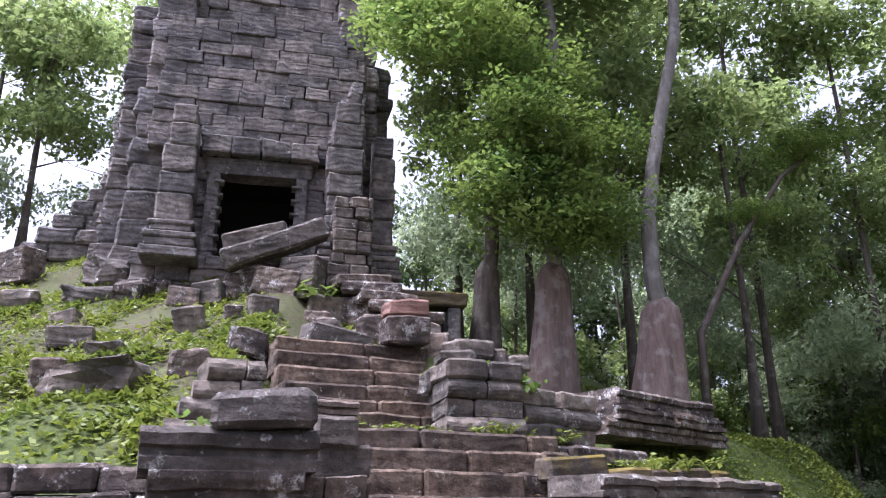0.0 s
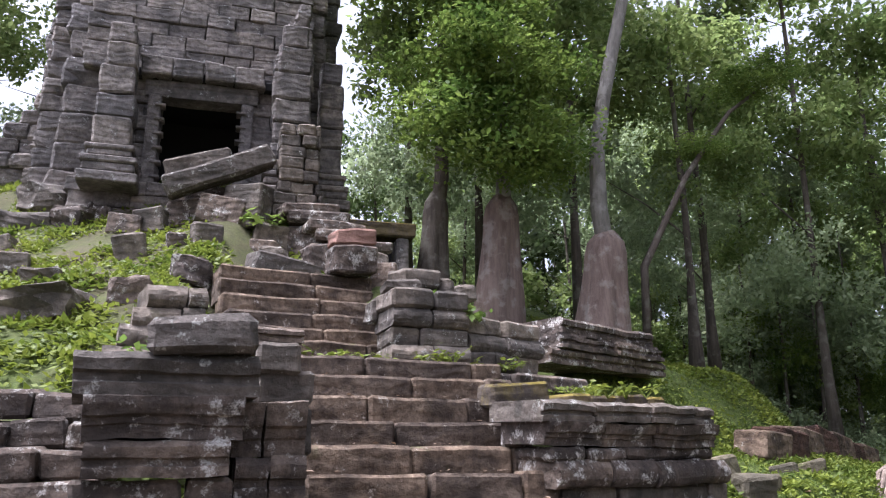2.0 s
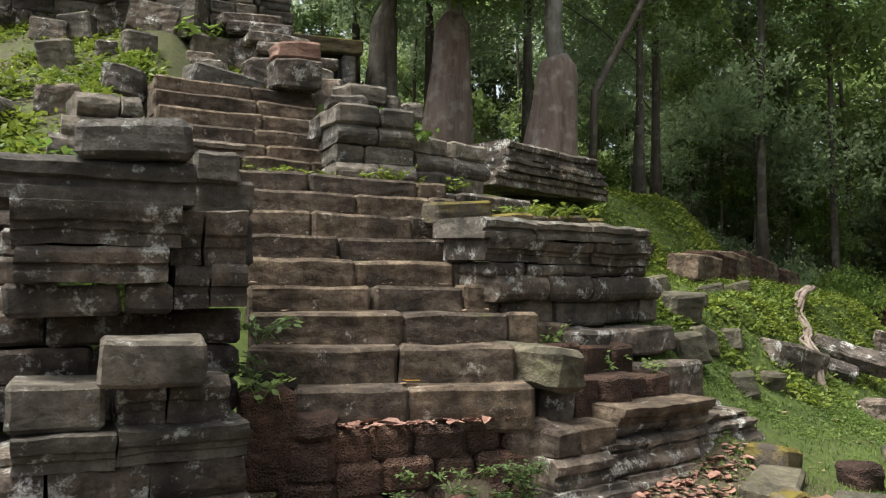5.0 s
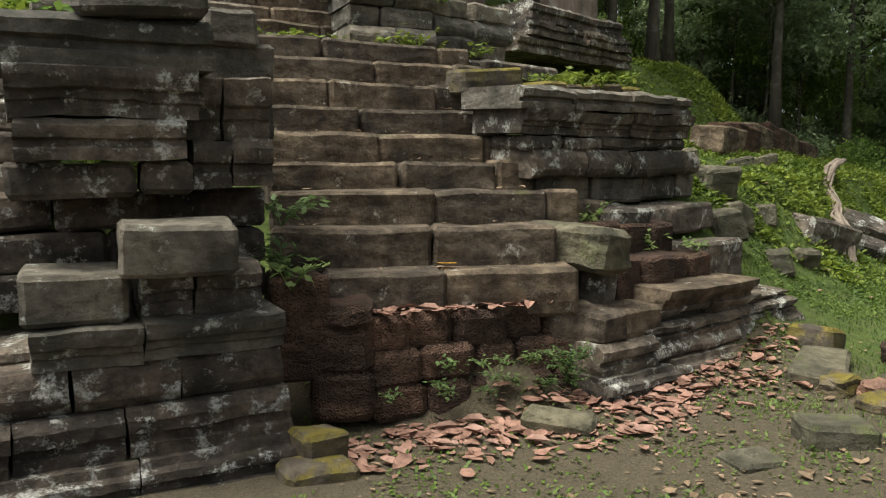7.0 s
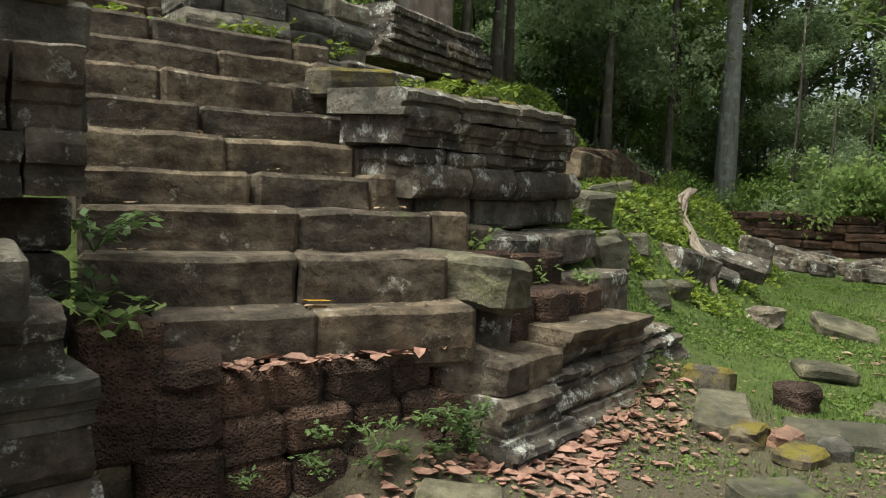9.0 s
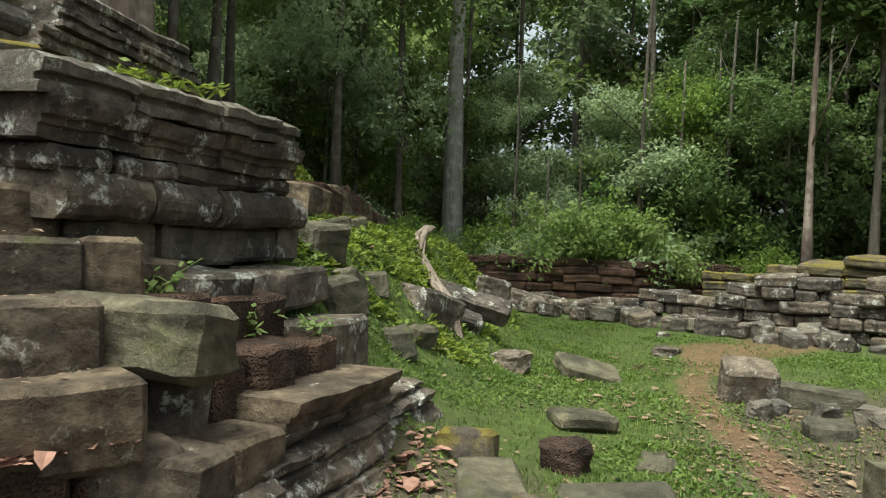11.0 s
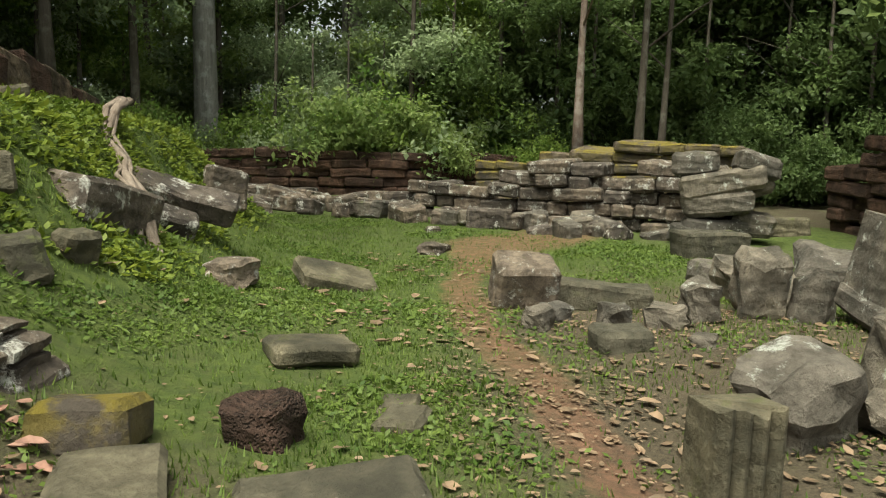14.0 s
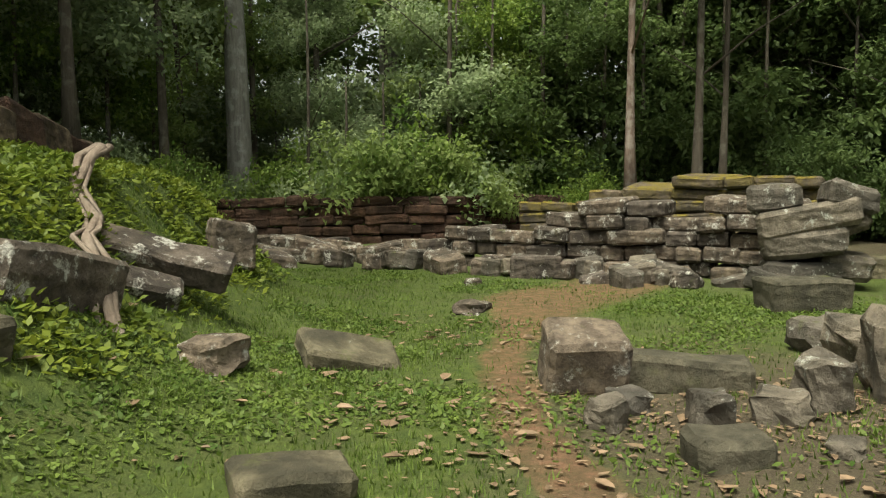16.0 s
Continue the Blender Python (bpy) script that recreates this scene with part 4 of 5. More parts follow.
# ---- roots ----
def root(pts, r0, r1, label):
    bm = bmesh.new()
    n = len(pts)
    for k, (dx, s) in enumerate(((0, 1.0), (0.06, 0.6), (-0.05, 0.5))):
        p2 = [(x + dx + 0.03 * math.sin(3 * i + k), y, z + 0.01 * k) for i, (x, y, z) in enumerate(pts)]
        tube_bm(bm, p2, [(r0 + (r1 - r0) * i / (n - 1)) * s for i in range(n)], 7, 0.6)
    ob = mesh_ob("tree_root", bm, ROOT, None, None, True)
    return tagged(ob, label, "tree root")


root([(7.2, 11.2, 1.72), (7.02, 11.1, 1.62), (6.75, 10.85, 1.35), (6.78, 10.6, 1.12), (6.55, 10.3, 1.05), (6.3, 9.9, 1.02), (6.28, 9.65, 0.85), (6.15, 9.4, 0.55), (6.12, 9.2, 0.25), (6.15, 9.1, 0.05)], 0.055, 0.04, "dry pale root creeping down the mound over a boulder")
root([(5.4, 9.9, 1.1), (5.15, 9.6, 0.95), (5.0, 9.3, 0.7), (4.95, 9.1, 0.3)], 0.03, 0.02, "thin pale root beside a boulder")


# ---- trees ----
CROWNS = {}


def crown(kind, material, leaf, n, seed, squash=0.85, blobs=9):
    key = (kind, seed)
    if key not in CROWNS:
        CROWNS[key] = leaf_mesh("crown", crown_points(seed, n, blobs=blobs, squash=squash), leaf, material, seed + 100)
    return CROWNS[key]


def limb_bm(height, r, seed, lean=(0, 0), limbs=5, first=0.5, flare=1.8, sides=9):
    q = random.Random(seed)
    bm = bmesh.new()
    pts, rad = [], []
    for i in range(8):
        u = i / 7
        pts.append((lean[0] * u * u * height + 0.05 * math.sin(5 * u + seed), lean[1] * u * u * height + 0.05 * math.cos(4 * u + seed), height * u - 0.3 * (i == 0)))
        rad.append(r * (1 - 0.62 * u) * (flare if i == 0 else 1 + (flare - 1) * 0.25 * (i == 1)))
    tube_bm(bm, pts, rad, sides, 0.3)
    for k in range(limbs):
        u = first + (0.97 - first) * k / max(1, limbs - 1)
        i = min(6, int(u * 7))
        s = Vector(pts[i]).lerp(Vector(pts[i + 1]), u * 7 - i)
        a = q.uniform(0, 6.28)
        l = height * q.uniform(0.16, 0.3)
        d = Vector((math.cos(a), math.sin(a), q.uniform(0.4, 1.0)))
        tube_bm(bm, [s, s + d * l * 0.45 + Vector((0, 0, 0.05 * l)), s + d * l], [r * 0.32 * (1.3 - u), r * 0.2 * (1.3 - u), r * 0.06], 5)
    return bm


TRUNKS = {}


def tree(name, label, x, y, height, r, bark, crowns, lean=(0, 0), group="", z=None, limbs=5, first=0.5, flare=1.8, seed=1, turn=0.0):
    """crowns: (mesh, dx, dy, z, radius across, radius up)."""
    h = land(x, y) if z is None else z
    t = base(name, label, "tree", pose(x, y, h, 0, 0, turn), group)
    part("trunk", limb_bm(height, r, seed, lean, limbs, first, flare), bark, t, smooth=True)
    for me, dx, dy, cz, ra, ru in crowns:
        c = new("crown", me)
        c.matrix_basis = pose(dx, dy, cz, 0, 0, rng.uniform(0, 360)) @ Matrix.Diagonal((ra, ra, ru, 1))
        c.parent = t
    return t


MID = [crown("mid", LEAF_MID, 0.085, 2600, s) for s in (1, 2, 3)]
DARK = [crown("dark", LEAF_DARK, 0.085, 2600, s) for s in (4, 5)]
PALEG = [crown("grey", LEAF_GREY, 0.075, 2800, s) for s in (6, 7)]
BRIGHT = [crown("bright", LEAF_BRIGHT, 0.075, 4200, s, 0.8, 26) for s in (8, 9, 10)]
BIGLEAF = [crown("big", LEAF_MID, 0.08, 4200, s, 0.8, 22) for s in (11, 12)]


# three buttressed trees on the terrace
def buttress(x, y, z, label, necks, wide, shift, bark, top, crowns, folds=5, seed=0):
    """A swollen foot with folds that narrows to a neck, and a slender trunk above it."""
    t = base("terrace_tree", label, "tree", pose(x, y, z))
    bm = bmesh.new()
    sides, rings = 40, []
    for i in range(15):
        u = i / 14
        r = wide * (0.60 + 0.40 * (1 - u) ** 1.5) * (1 - 0.55 * flow(u, 0.90, 1.0)) * (1 + 0.22 * (1 - flow(u, 0, 0.12)))
        cx, cy = shift[0] * (1 - u) ** 1.2, shift[1] * (1 - u)
        ring = []
        for k in range(sides):
            a = 2 * math.pi * k / sides
            q = Vector((math.cos(a) * 1.3, math.sin(a) * 1.3, u * 1.5 + seed))
            fold = 0.30 * (1 - 0.55 * u) * (abs(math.sin(a * folds / 2 + 0.8 * noise.noise(q) + seed)) - 0.6)
            rr = r * (1 + fold + 0.10 * noise.noise(q * 1.7))
            ring.append(bm.verts.new((cx + math.cos(a) * rr, cy + math.sin(a) * rr * 0.8, -0.6 + (necks + 0.6) * u)))
        rings.append(ring)
    for lo, hi in zip(rings, rings[1:]):
        for k in range(sides):
            bm.faces.new((lo[k], lo[(k + 1) % sides], hi[(k + 1) % sides], hi[k]))
    bm.faces.new(rings[-1])
    part("trunk_foot", bm, bark, t, "swollen buttressed foot", smooth=True)
    bm = bmesh.new()
    tube_bm(bm, [(0, 0, necks - 0.5)] + top, [0.17] + [0.16 - 0.01 * i for i in range(len(top))], 10, 0.15)
    part("trunk", bm, DARKBARK if bark is DARKBARK else GREYBARK, t, smooth=True)
    for me, dx, dy, cz, ra, ru in crowns:
        c = new("crown", me)
        c.matrix_basis = pose(dx, dy, cz, 0, 0, rng.uniform(0, 360)) @ Matrix.Diagonal((ra, ra, ru, 1))
        c.parent = t


buttress(4.08, 14.0, 3.45, "tall slender tree with a swollen pinkish buttressed foot", 2.55, 0.62, (-0.34, 0), BARK,
         [(-0.12, 0, 3.0), (-0.08, 0.05, 4.2), (0.12, 0.1, 5.3), (0.4, 0.2, 6.4), (0.95, 0.3, 8.6), (1.3, 0.3, 13.0)],
         [(BIGLEAF[0], 0.3, 0.5, 13.5, 3.6, 2.2), (BIGLEAF[1], -2.2, 1.0, 12.6, 2.6, 1.6), (BIGLEAF[0], 2.6, 0.5, 12.2, 2.8, 1.8)])
buttress(2.25, 15.0, 4.3, "thick buttressed tree with bright green crown", 2.75, 0.56, (-0.16, 0), BARK,
         [(0.05, 0, 3.2), (0.2, 0.1, 5.0), (0.3, 0.2, 7.5), (0.2, 0.3, 10), (0.3, 0.3, 13)],
         [(BRIGHT[0], -0.7, -1.3, 3.6, 1.9, 1.3), (BRIGHT[1], -1.0, -1.2, 5.2, 1.9, 1.3), (BRIGHT[2], 0.7, -1.0, 3.4, 1.7, 1.2), (BRIGHT[1], 0.3, -1.3, 4.9, 1.6, 1.1), (BRIGHT[0], -1.9, -1.2, 7.4, 2.2, 1.4), (BRIGHT[2], -0.3, -0.6, 6.6, 2.0, 1.2), (MID[0], 1.0, 1.5, 7.2, 2.6, 2.0), (MID[1], 0.5, 2.0, 5.0, 2.4, 1.8), (BIGLEAF[0], 0.5, 1, 10.5, 3.4, 1.8), (BIGLEAF[1], -1.6, 0.5, 9.2, 2.6, 1.6)])
buttress(0.95, 15.6, 4.7, "dark leaning buttressed tree behind the steps", 2.6, 0.42, (-0.16, 0), DARKBARK,
         [(0.1, 0, 2.9), (0.15, 0.2, 5.0), (0.25, 0.3, 8.0), (0.3, 0.3, 12)],
         [(BRIGHT[1], 0.2, -1.2, 4.0, 1.6, 1.3), (MID[1], -0.4, 0.8, 6.5, 2.3, 2.2), (BRIGHT[2], -1.5, -0.6, 8.6, 2.0, 1.3), (BIGLEAF[1], 0.5, 1.0, 11.5, 3.2, 1.8)])
diag = base("leaning_sapling", "thin sapling leaning across the trees", "tree", pose(4.9, 14.6, 3.3))
bm = bmesh.new()
tube_bm(bm, [(0, 0, 0), (0.1, 0.1, 2.2), (1.2, 0.3, 4.2), (2.4, 0.6, 5.8), (3.4, 0.8, 6.6)], [0.09, 0.08, 0.06, 0.045, 0.03], 6)
part("trunk", bm, DARKBARK, diag, smooth=True)
for dx, dz, r in ((2.9, 6.5, 1.1), (1.6, 4.9, 0.8), (3.5, 6.9, 0.9)):
    c = new("crown", BRIGHT[1])
    c.matrix_basis = pose(dx, 0.5, dz, 0, 0, dx * 90) @ Matrix.Diagonal((r, r, r * 0.5, 1))
    c.parent = diag

# trees with plain trunks in the distance
tree("grey_tree", "tall straight tree with a pale grey trunk", 20.0, 25.3, 19, 0.42, PALE, [(DARK[0], 0, 0, 17, 4.5, 3.2), (MID[0], 1.5, 0, 13.5, 2.6, 1.8)], (0.015, 0), limbs=6, first=0.62, flare=1.3, seed=3)
tree("grey_tree", "far tall tree with a whitish trunk", 31.5, 28.5, 24, 0.55, PALE, [(MID[1], 0, 0, 22, 5, 3.5)], (0.0, 0.01), limbs=5, first=0.7, flare=1.2, seed=4)
tree("thin_tree", "thin reddish trunk standing on the mossy wall", 19.6, 11.6, 9, 0.10, BARK, [(DARK[1], 0.5, 0.5, 8.0, 3.6, 2.4)], (0.01, 0), limbs=4, first=0.35, seed=5, z=1.0)
tree("thin_tree", "thin dark trunk behind the mossy wall", 21.0, 10.6, 9, 0.11, DARKBARK, [(DARK[0], 0, 0, 8.0, 3.8, 2.4)], (-0.02, 0), limbs=4, first=0.35, seed=6, z=0.6)
tree("thin_tree", "thin trunk forking behind the mossy wall", 21.4, 10.2, 9, 0.08, DARKBARK, [(DARK[1], 0, 0, 7.6, 3.2, 2.2)], (0.03, 0), limbs=4, first=0.3, seed=7, z=0.6)

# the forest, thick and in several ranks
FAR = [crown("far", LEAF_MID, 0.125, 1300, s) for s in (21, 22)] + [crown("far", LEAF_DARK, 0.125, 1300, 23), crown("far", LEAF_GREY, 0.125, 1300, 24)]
fr = random.Random(11)
lots = []
for rank, (dist, step) in enumerate(((25, 6.6), (30, 5.0), (37, 3.9), (46, 3.2))):
    a = -24.0
    while a < 118:
        lots.append((rank, a + fr.uniform(-1, 1), dist + fr.uniform(-2.0, 2.0)))
        a += step
for rank, a, d in lots:
    x, y = 2 + d * math.sin(radians(a)), 4 + d * math.cos(radians(a))
    if (rank == 0 and (a < 10 or abs(a - 40) < 5 or abs(a - 50.3) < 3)) or (rank == 1 and abs(a - 50.3) < 2.5) or (rank == 1 and a < -2) or (a < -8 and d < 40):
        continue
    kinds = FAR if rank > 1 else MID + DARK + PALEG
    if rank < 2:
        kinds = MID + PALEG + PALEG
    # right-hand forest takes the darker leaves, its shade painted in their colour
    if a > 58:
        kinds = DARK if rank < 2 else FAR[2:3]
    hh = fr.uniform(12, 17) + 2.0 * rank
    z = 0.0 if a > 25 else 1.5
    parts = []
    for k, u in enumerate((0.10, 0.27, 0.44, 0.60, 0.76, 0.92)):
        if fr.random() < 0.1 and k > 1:
            continue
        if 32 < a < 68 and rank < 2 and 0.55 < u < 0.9:
            continue
        w = fr.uniform(1.9, 3.0) * (1.25 if rank > 1 else 1.0)
        parts.append((fr.choice(kinds), fr.uniform(-1.6, 1.6), fr.uniform(-1.2, 1.2), hh * u + fr.uniform(-0.5, 0.5), w, w * fr.uniform(0.65, 0.95)))
    tree("forest_tree", "slim forest tree with loose green foliage", x, y, hh, fr.uniform(0.07, 0.15), DARKBARK, parts, (fr.uniform(-0.04, 0.04), fr.uniform(-0.04, 0.04)),
         "forest trees", z, limbs=4, first=0.35, seed=int(a * 7 + d))
# bushes before the forest
for k in range(36):
    a = 20 + 2.4 * k + fr.uniform(-1, 1)
    d = fr.uniform(21, 25)
    x, y = 2 + d * math.sin(radians(a)), 4 + d * math.cos(radians(a))
    b = base("bush", "leafy green bush behind the low wall", "bush", pose(x, y, 0), "bushes behind the wall")
    r = fr.uniform(1.4, 2.5) if a < 62 else fr.uniform(1.1, 1.8)
    # bushes past 70 degrees get the leaf colour with shade painted in
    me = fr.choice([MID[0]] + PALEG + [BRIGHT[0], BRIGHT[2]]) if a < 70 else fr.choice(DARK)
    c = new("foliage", me)
    c.matrix_basis = pose(0, 0, r * 0.75, 0, 0, fr.uniform(0, 360)) @ Matrix.Diagonal((r, r, r, 1))
    c.parent = b
# tall shrubs and young trees that close the forest's edge, leaning back tier by tier
a = 15.0
while a < 98:
    d = fr.uniform(23.6, 26.0) if abs(a - 40) > 4.5 else fr.uniform(30.5, 32)
    x, y = 2 + d * math.sin(radians(a)), 4 + d * math.cos(radians(a))
    hh = fr.uniform(4.5, 9.0) if a < 60 else fr.uniform(9.0, 12.0)
    if abs(a - 50.3) < 3.5:
        hh = 5.0
    parts = []
    for k in range(int(hh / 1.7)):
        r = fr.uniform(1.3, 2.0) * (1.0 if a < 58 else 1.3)
        back = 0.55 * k
        # lighter leaves up to 58 degrees, shade-coloured ones beyond
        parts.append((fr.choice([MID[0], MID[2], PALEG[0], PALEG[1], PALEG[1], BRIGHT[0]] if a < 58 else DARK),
                      fr.uniform(-0.7, 0.7) + back * math.sin(radians(a)), fr.uniform(-0.4, 0.4) + back * math.cos(radians(a)), 1.0 + 1.7 * k, r, r * fr.uniform(0.75, 1.0)))
    tree("understorey_tree", "young leafy tree at the bright edge of the forest", x, y, hh * 0.9, 0.07, DARKBARK, parts, (0.03 * math.sin(radians(a)), 0.03 * math.cos(radians(a))), "young trees at the forest edge", None, limbs=3, first=0.4, seed=int(a * 5))
    a += 2.5
for k in range(34):
    a = 2 + 3.2 * k
    x, y = 2 + 52 * math.sin(radians(a)), 4 + 52 * math.cos(radians(a))
    b = base("thicket", "dense far thicket between the trunks", "bush", pose(x, y, 0), "far thickets")
    # far thickets on the right use the shade-coloured crown
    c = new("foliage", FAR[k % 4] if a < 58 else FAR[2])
    c.matrix_basis = pose(0, 0, 2.4, 0, 0, fr.uniform(0, 360)) @ Matrix.Diagonal((3.2, 3.2, 3.0, 1))
    c.parent = b
# trees left of the tower and behind it
for x, y, hh, r in ((-14, 24, 9, 3.4), (-17, 26, 12, 4.2), (-12.5, 28, 13, 3.6), (-19, 22, 8, 3.2), (-16, 20, 5, 2.4), (2.5, 21, 11, 3.2), (5.0, 20, 12, 3.2), (0.5, 23, 13, 3.4), (8, 20, 10, 2.8), (9.5, 22.5, 16, 3.4), (13.0, 22.5, 17, 3.6), (6.6, 23, 17, 3.4), (16, 23.5, 16, 3.4)):
    tree("mound_tree", "leafy tree growing on the temple mound", x, y, hh, 0.13, DARKBARK, [(fr.choice(BIGLEAF), 0, 0, hh * 0.95, r, r * 0.8), (fr.choice(MID), 1, 0, hh * 0.6, r * 0.8, r * 0.7), (fr.choice(PALEG), -1, 0, hh * 0.35, r * 0.7, r * 0.7)],
         group="trees on the mound", limbs=5, first=0.4, seed=int(x * 3 + y))
# near tree whose crown hangs over the court's edge
tree("court_tree", "dark tree with large drooping leaves at the court's edge", 17.5, 3.2, 9, 0.3, DARKBARK, [(BIGLEAF[0], -1.0, 0.3, 5.0, 3.0, 2.4), (DARK[0], 0, 0, 7.5, 3.6, 2.6), (BIGLEAF[1], -1.5, -1.5, 3.8, 2.2, 1.8), (DARK[1], 1.5, 1.0, 4.5, 3.0, 2.8)], limbs=6, first=0.3, seed=21)
tree("court_tree", "bright leafy sapling at the court's edge", 13.6, 0.6, 6, 0.12, DARKBARK, [(BRIGHT[1], 0, 0, 4.6, 1.8, 1.5), (BIGLEAF[0], 0.5, 0, 3.4, 1.6, 1.2)], limbs=4, first=0.4, seed=22)


# ---- low growth and litter ----
def scatter(n, box, accept, seed):
    g = np.random.default_rng(seed)
    out = []
    while len(out) < n:
        for x, y in zip(g.uniform(box[0], box[1], 2000), g.uniform(box[2], box[3], 2000)):
            if g.random() < accept(x, y):
                out.append((x, y, land(x, y)))
                if len(out) >= n:
                    break
    return np.array(out)


def ground_z(p):
    return np.array([land(x, y) + noise.noise(Vector((x * 0.8, y * 0.8, 0))) * (0.03 + 0.16 * flow(land(x, y), 0.2, 1.0)) + noise.noise(Vector((x * 3.2, y * 3.2, 0))) * (0.015 + 0.05 * flow(land(x, y), 0.2, 1.0)) for x, y, _ in p])


def patchy(x, y, s, a, b):
    return flow(noise.noise(Vector((x * s, y * s, 3.3))) * 0.5 + 0.5, a, b)


def stuff(name, me, label, category):
    return tagged(new(name, me), label, category, kind="stuff")


def grass_mesh(p, tall, material, seed):
    g = np.random.default_rng(seed)
    n = len(p)
    yaw, ln = g.uniform(0, 6.28, n), tall * g.uniform(0.4, 1.3, n)
    d = np.stack([np.cos(yaw), np.sin(yaw), np.zeros(n)], 1)
    side = np.stack([-np.sin(yaw), np.cos(yaw), np.zeros(n)], 1) * (0.003 + 0.06 * ln)[:, None]
    tip = p + d * (ln * g.uniform(0.1, 0.8, n))[:, None] + np.stack([0 * ln, 0 * ln, ln], 1)
    v = np.stack([p - side, p + side, tip], 1).reshape(-1, 3)
    me = bpy.data.meshes.new("grass")
    me.from_pydata(v.tolist(), [], np.arange(3 * n).reshape(n, 3).tolist())
    me.materials.append(material)
    return me


p = scatter(70000, (2.6, 13.5, 3.5, 14.0), lambda x, y: (cover(x, y)[1] + 0.15) * (1 - cover(x, y)[0]) * (0.25 + 0.75 * patchy(x, y, 1.3, 0.35, 0.6)) * (1.0 if x < 10 else 0.5), 1)
p[:, 2] = ground_z(p)
stuff("grass", grass_mesh(p, 0.042, GRASS, 2), "short patchy green grass of the court", "grass")
p = scatter(5000, (-0.4, 5.5, 3.0, 6.4), lambda x, y: (land(x, y) < 0.15) * patchy(x, y, 1.6, 0.4, 0.62), 23)
p[:, 2] = ground_z(p) + 0.01
stuff("soil_weeds", leaf_mesh("soil_weeds", p, 0.035, GRASS, 24, -0.2, 0.4), "sparse tiny weeds on the trodden soil", "weeds")
p = scatter(42000, (2.6, 13, 3.8, 14.0), lambda x, y: cover(x, y)[1] * (1 - cover(x, y)[0]) * patchy(x, y, 0.9, 0.45, 0.62), 3)
p[:, 2] = ground_z(p) + 0.015
stuff("court_weeds", leaf_mesh("court_weeds", p, 0.042, GRASS, 4, -0.2, 0.4), "small broad-leaved weeds among the grass", "weeds")
p = scatter(60000, (-12, 1.0, 5.9, 19), lambda x, y: (0.15 + 0.85 * patchy(x, y, 1.5, 0.42, 0.58)) * patchy(x, y, 0.6, 0.34, 0.6) * (1 - flow(x, -1.9, -1.2) * (1 - flow(y, 11.5, 12.5))), 5)
p[:, 2] = ground_z(p) + np.random.default_rng(8).uniform(0, 0.09, len(p))
stuff("mound_weeds", leaf_mesh("mound_weeds", p, 0.105, WEED, 6, -0.1, 0.45), "creeping yellow-green weeds over the mound", "weeds")
p = scatter(52000, (3.0, 10.0, 8.6, 17), lambda x, y: flow(land(x, y), 0.15, 0.6) * (0.12 + 0.88 * patchy(x, y, 1.6, 0.36, 0.58)), 7)
p[:, 2] = ground_z(p) + np.random.default_rng(9).uniform(0, 0.06, len(p))
stuff("slope_weeds", leaf_mesh("slope_weeds", p, 0.075, WEED, 8, -0.1, 0.45), "low creeping weeds on the slope by the stairs", "weeds")


def litter_mesh(p, size, material, seed):
    """Dry leaves: pointed ovals folded along the midrib."""
    g = np.random.default_rng(seed)
    V, F = [], []
    for x, y, z in p:
        a, s, c = g.uniform(0, 6.28), size * min(1.8, g.lognormal(-0.25, 0.45)), g.uniform(-0.05, 0.3)
        ux, uy = math.cos(a), math.sin(a)
        t1, t2 = g.normal(0, 0.18, 2)
        k = len(V)
        for u, w, h in ((0, 0, 0), (0.3, 0.27, c), (0.7, 0.22, c), (1, 0, 0.1), (0.7, -0.22, c), (0.3, -0.27, c), (0.35, 0, 0), (0.7, 0, 0)):
            V.append((x + s * (u * ux - w * uy), y + s * (u * uy + w * ux), z + 0.012 + s * (h * 0.6 + t1 * (u - 0.5) * 0.6 + t2 * w * 0.8 + 0.06)))
        F += [(k, k + 1, k + 6), (k + 1, k + 2, k + 7, k + 6), (k + 2, k + 3, k + 7), (k + 3, k + 4, k + 7), (k + 4, k + 5, k + 6, k + 7), (k + 5, k, k + 6)]
    me = bpy.data.meshes.new("litter")
    me.from_pydata(V, [], F)
    me.materials.append(material)
    return me


def drift(x, y):
    """Leaves blown against the foot of the stairs."""
    line = 5.72 + 0.2 * (x - 0.2) if x < 1.8 else 5.9 + 0.6 * (x - 1.8)
    d = line - y
    return flow(d, -0.1, 0.05) * (1 - flow(d, 0.15, 1.0)) * (0.25 + 0.75 * patchy(x, y, 2.0, 0.3, 0.6)) * (1 - flow(x, 3.2, 4.2)) if x > -0.3 else 0.0


p = scatter(850, (-0.3, 4.2, 4.3, 7.2), drift, 12)
p[:, 2] = ground_z(p)
stuff("leaf_drift", litter_mesh(p, 0.10, PINKLITTER, 13), "drift of pink-brown fallen leaves at the stair foot", "fallen leaves")
p = scatter(1500, (-0.4, 10, 3.2, 10), lambda x, y: 0.5 if land(x, y) < 0.3 and (y - 0.55 * x < 3.2 or patchy(x, y, 0.7, 0.45, 0.6) > 0.5) else 0.06, 14)
p[:, 2] = ground_z(p)
stuff("leaf_litter", litter_mesh(p, 0.075, LITTER, 15), "scattered dry brown leaves on the court", "fallen leaves")
p = scatter(3800, (-0.4, 9.0, 3.0, 7.4), lambda x, y: (land(x, y) < 0.15) * (0.15 + 0.85 * patchy(x, y, 1.1, 0.4, 0.6)) * (1.0 if y - 0.55 * x < 3.4 else 0.12), 41)
p[:, 2] = ground_z(p)
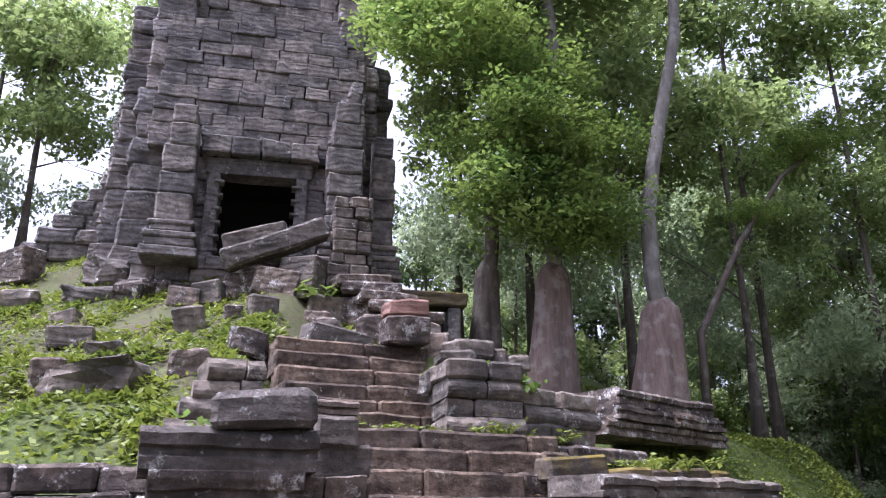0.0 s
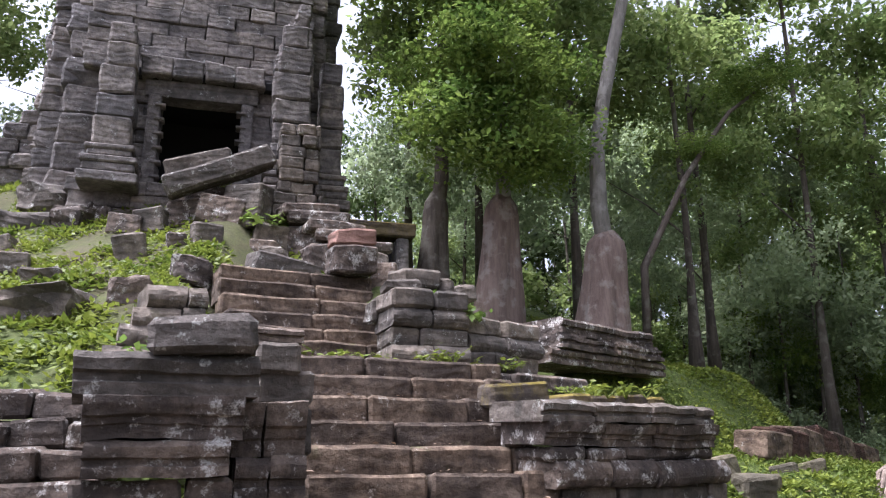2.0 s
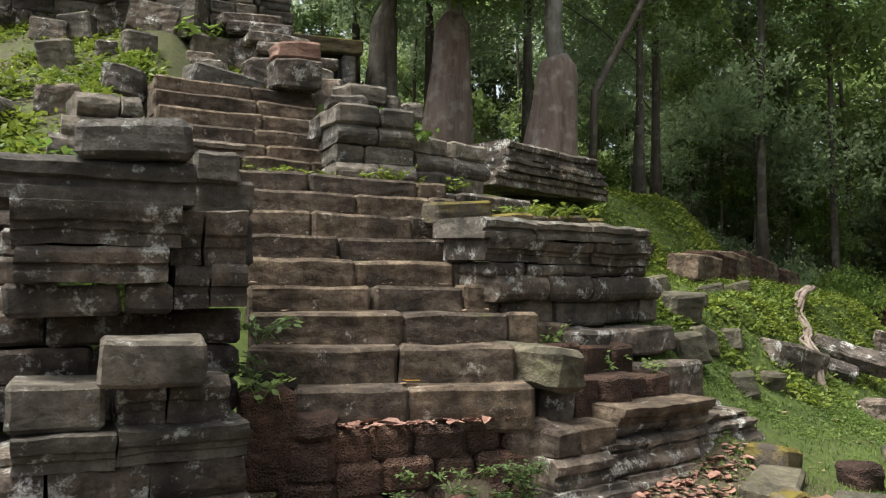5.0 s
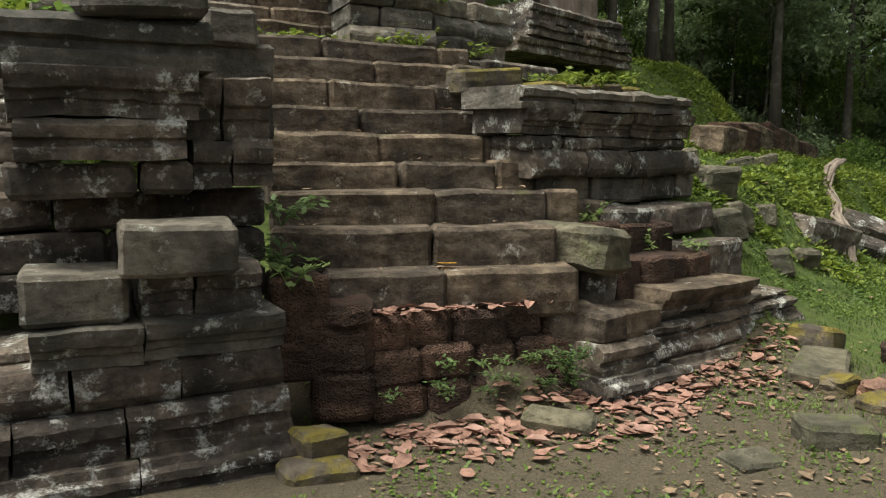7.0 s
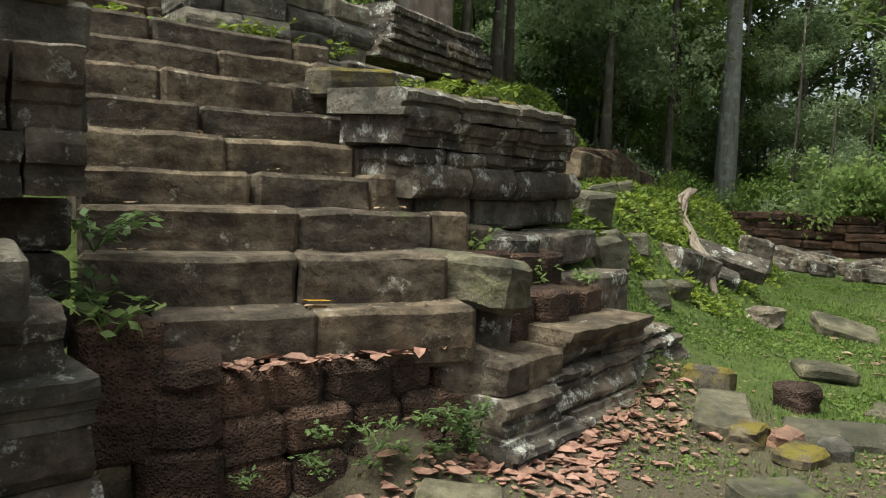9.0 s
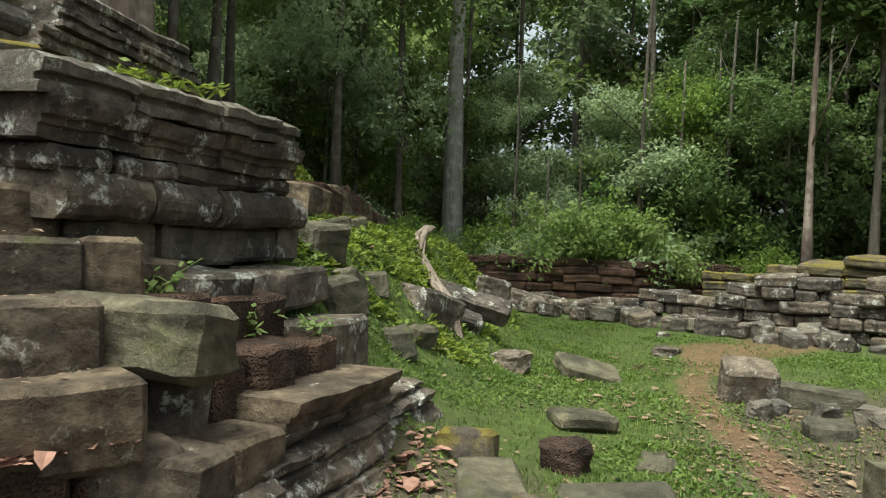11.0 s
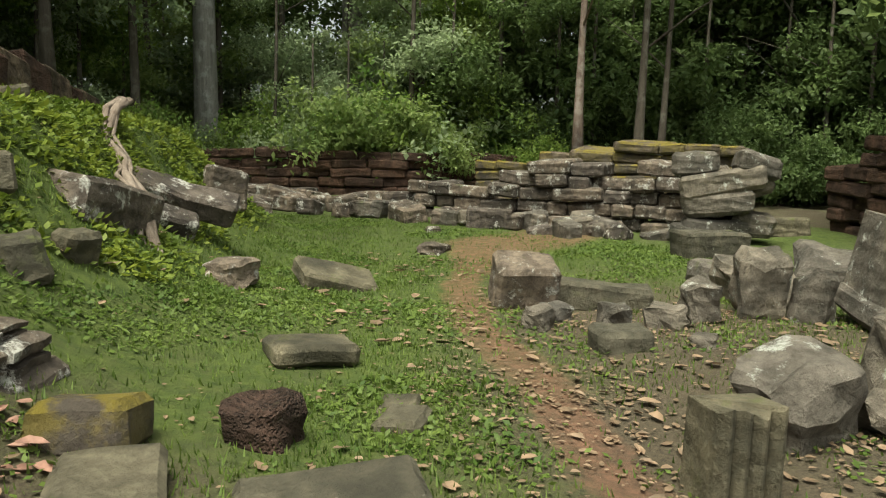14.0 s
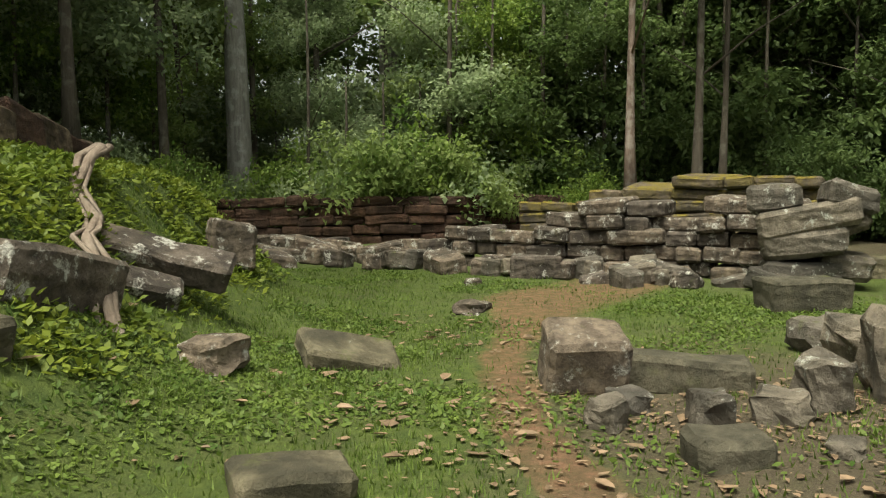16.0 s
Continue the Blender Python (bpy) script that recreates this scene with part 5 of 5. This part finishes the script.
stuff("leaf_crumbs", litter_mesh(p, 0.038, LITTER, 42), "crumbled dry leaves and bark on the trodden soil", "leaf litter")
g = np.random.default_rng(16)
top = np.stack([g.uniform(0.1, 1.6, 170), g.uniform(5.95, 6.15, 170), np.full(170, 0.70)], 1)
top[:, 1] += 0.2 * top[:, 0] - 0.06
stuff("ledge_leaves", litter_mesh(top, 0.09, PINKLITTER, 17), "pink-brown leaves lying on the laterite ledge", "fallen leaves")
tread = []
for sx, sy, sz, turn, a, b, deep in STEPS[:8]:
    for k in range(16):
        u, v = g.uniform(a, b), g.uniform(0.03, 0.28)
        q = pose(sx, sy, 0, 0, 0, turn) @ Vector((u, v, 0))
        tread.append((q.x, q.y, sz))
stuff("tread_leaves", litter_mesh(np.array(tread), 0.055, LITTER, 18), "a few dry leaves on the treads", "fallen leaves")
leaf = litter_mesh(np.array([[0.75, 6.36, 0.97]]), 0.15, leaf_mat("yellow_leaf", (0.55, 0.28, 0.02), (0.6, 0.33, 0.04)), 19)
tagged(new("yellow_leaf", leaf), "single orange-yellow leaf lying on a step", "fallen leaf")


def plant(x, y, z, r, n, size, material, label, name="leafy_plant", seed=0, up=0.5, stems=6):
    g = np.random.default_rng(seed)
    t = base(name, label, "plant", pose(x, y, z))
    bm = bmesh.new()
    pts = []
    for k in range(stems):
        a, l = g.uniform(0, 6.28), r * g.uniform(0.6, 1.1)
        e = Vector((math.cos(a) * l * 0.8, math.sin(a) * l * 0.8, l * up * g.uniform(0.7, 1.5)))
        tube_bm(bm, [(0, 0, -0.02), e * 0.5 + Vector((0, 0, 0.1 * l)), e], [0.006, 0.004, 0.002], 4)
        for j in range(max(1, n // stems)):
            u = g.uniform(0.3, 1.0)
            pts.append(np.array(e * u) + np.array([0, 0, 0.3 * l * u * (1 - u)]) + g.normal(0, 0.02, 3))
    part("stem", bm, material, t)
    c = new("foliage", leaf_mesh("foliage", np.array(pts), size, material, seed + 1, 0.1, 0.35))
    c.parent = t


plant(-1.62, 5.45, 2.5, 0.32, 60, 0.12, LEAF_BRIGHT, "bright green seedling growing on the slab stack", seed=31)
plant(-2.3, 13.9, 5.9, 0.55, 60, 0.24, LEAF_BRIGHT, "bright leafy plant among the rubble", seed=32)
plant(-0.5, 6.1, 1.0, 0.36, 80, 0.08, LEAF_DARK, "small dark fern-like plant in a joint", seed=33)
plant(-0.55, 6.5, 1.3, 0.34, 70, 0.08, LEAF_DARK, "small green plant beside the steps", seed=34)
plant(-0.45, 5.75, 0.95, 0.32, 50, 0.09, LEAF_MID, "small green plant on the laterite", seed=35)
plant(2.0, 7.2, 1.18, 0.32, 50, 0.09, LEAF_MID, "weed growing between stone blocks", seed=36)
plant(2.65, 7.35, 0.95, 0.25, 40, 0.08, LEAF_MID, "weed in the broken fill", seed=37)
plant(3.1, 7.3, 0.95, 0.22, 40, 0.07, LEAF_MID, "small weed on the plinth", seed=38)
plant(1.1, 9.4, 3.5, 0.3, 40, 0.12, LEAF_BRIGHT, "bright weed on the terrace wall", seed=39)
plant(0.55, 10.0, 3.85, 0.3, 30, 0.14, LEAF_BRIGHT, "bright seedling behind the terrace wall", seed=40)
for k in range(22):
    u = g.uniform(-0.95, 1.9)
    q = pose(0.05, 8.62, 0, 0, 0, 19) @ Vector((u, g.uniform(0.1, 0.7), 0))
    plant(q.x, q.y, 2.92, g.uniform(0.1, 0.28), 22, 0.085, WEED, "low bright weed on the stair landing", "landing_weed", 50 + k)
for k in range(10):
    plant(g.uniform(1.7, 3.0), g.uniform(8.3, 8.9), 2.5, g.uniform(0.15, 0.3), 26, 0.08, WEED, "weed growing over fallen blocks", "landing_weed", 80 + k)
for k in range(26):
    x = g.uniform(0.1, 1.7)
    plant(x, 5.68 + 0.2 * x, g.uniform(0.15, 0.4), g.uniform(0.08, 0.15), 26, 0.042, LEAF_DARK, "tiny fern hanging on the laterite", "wall_fern", 100 + k, 0.1)
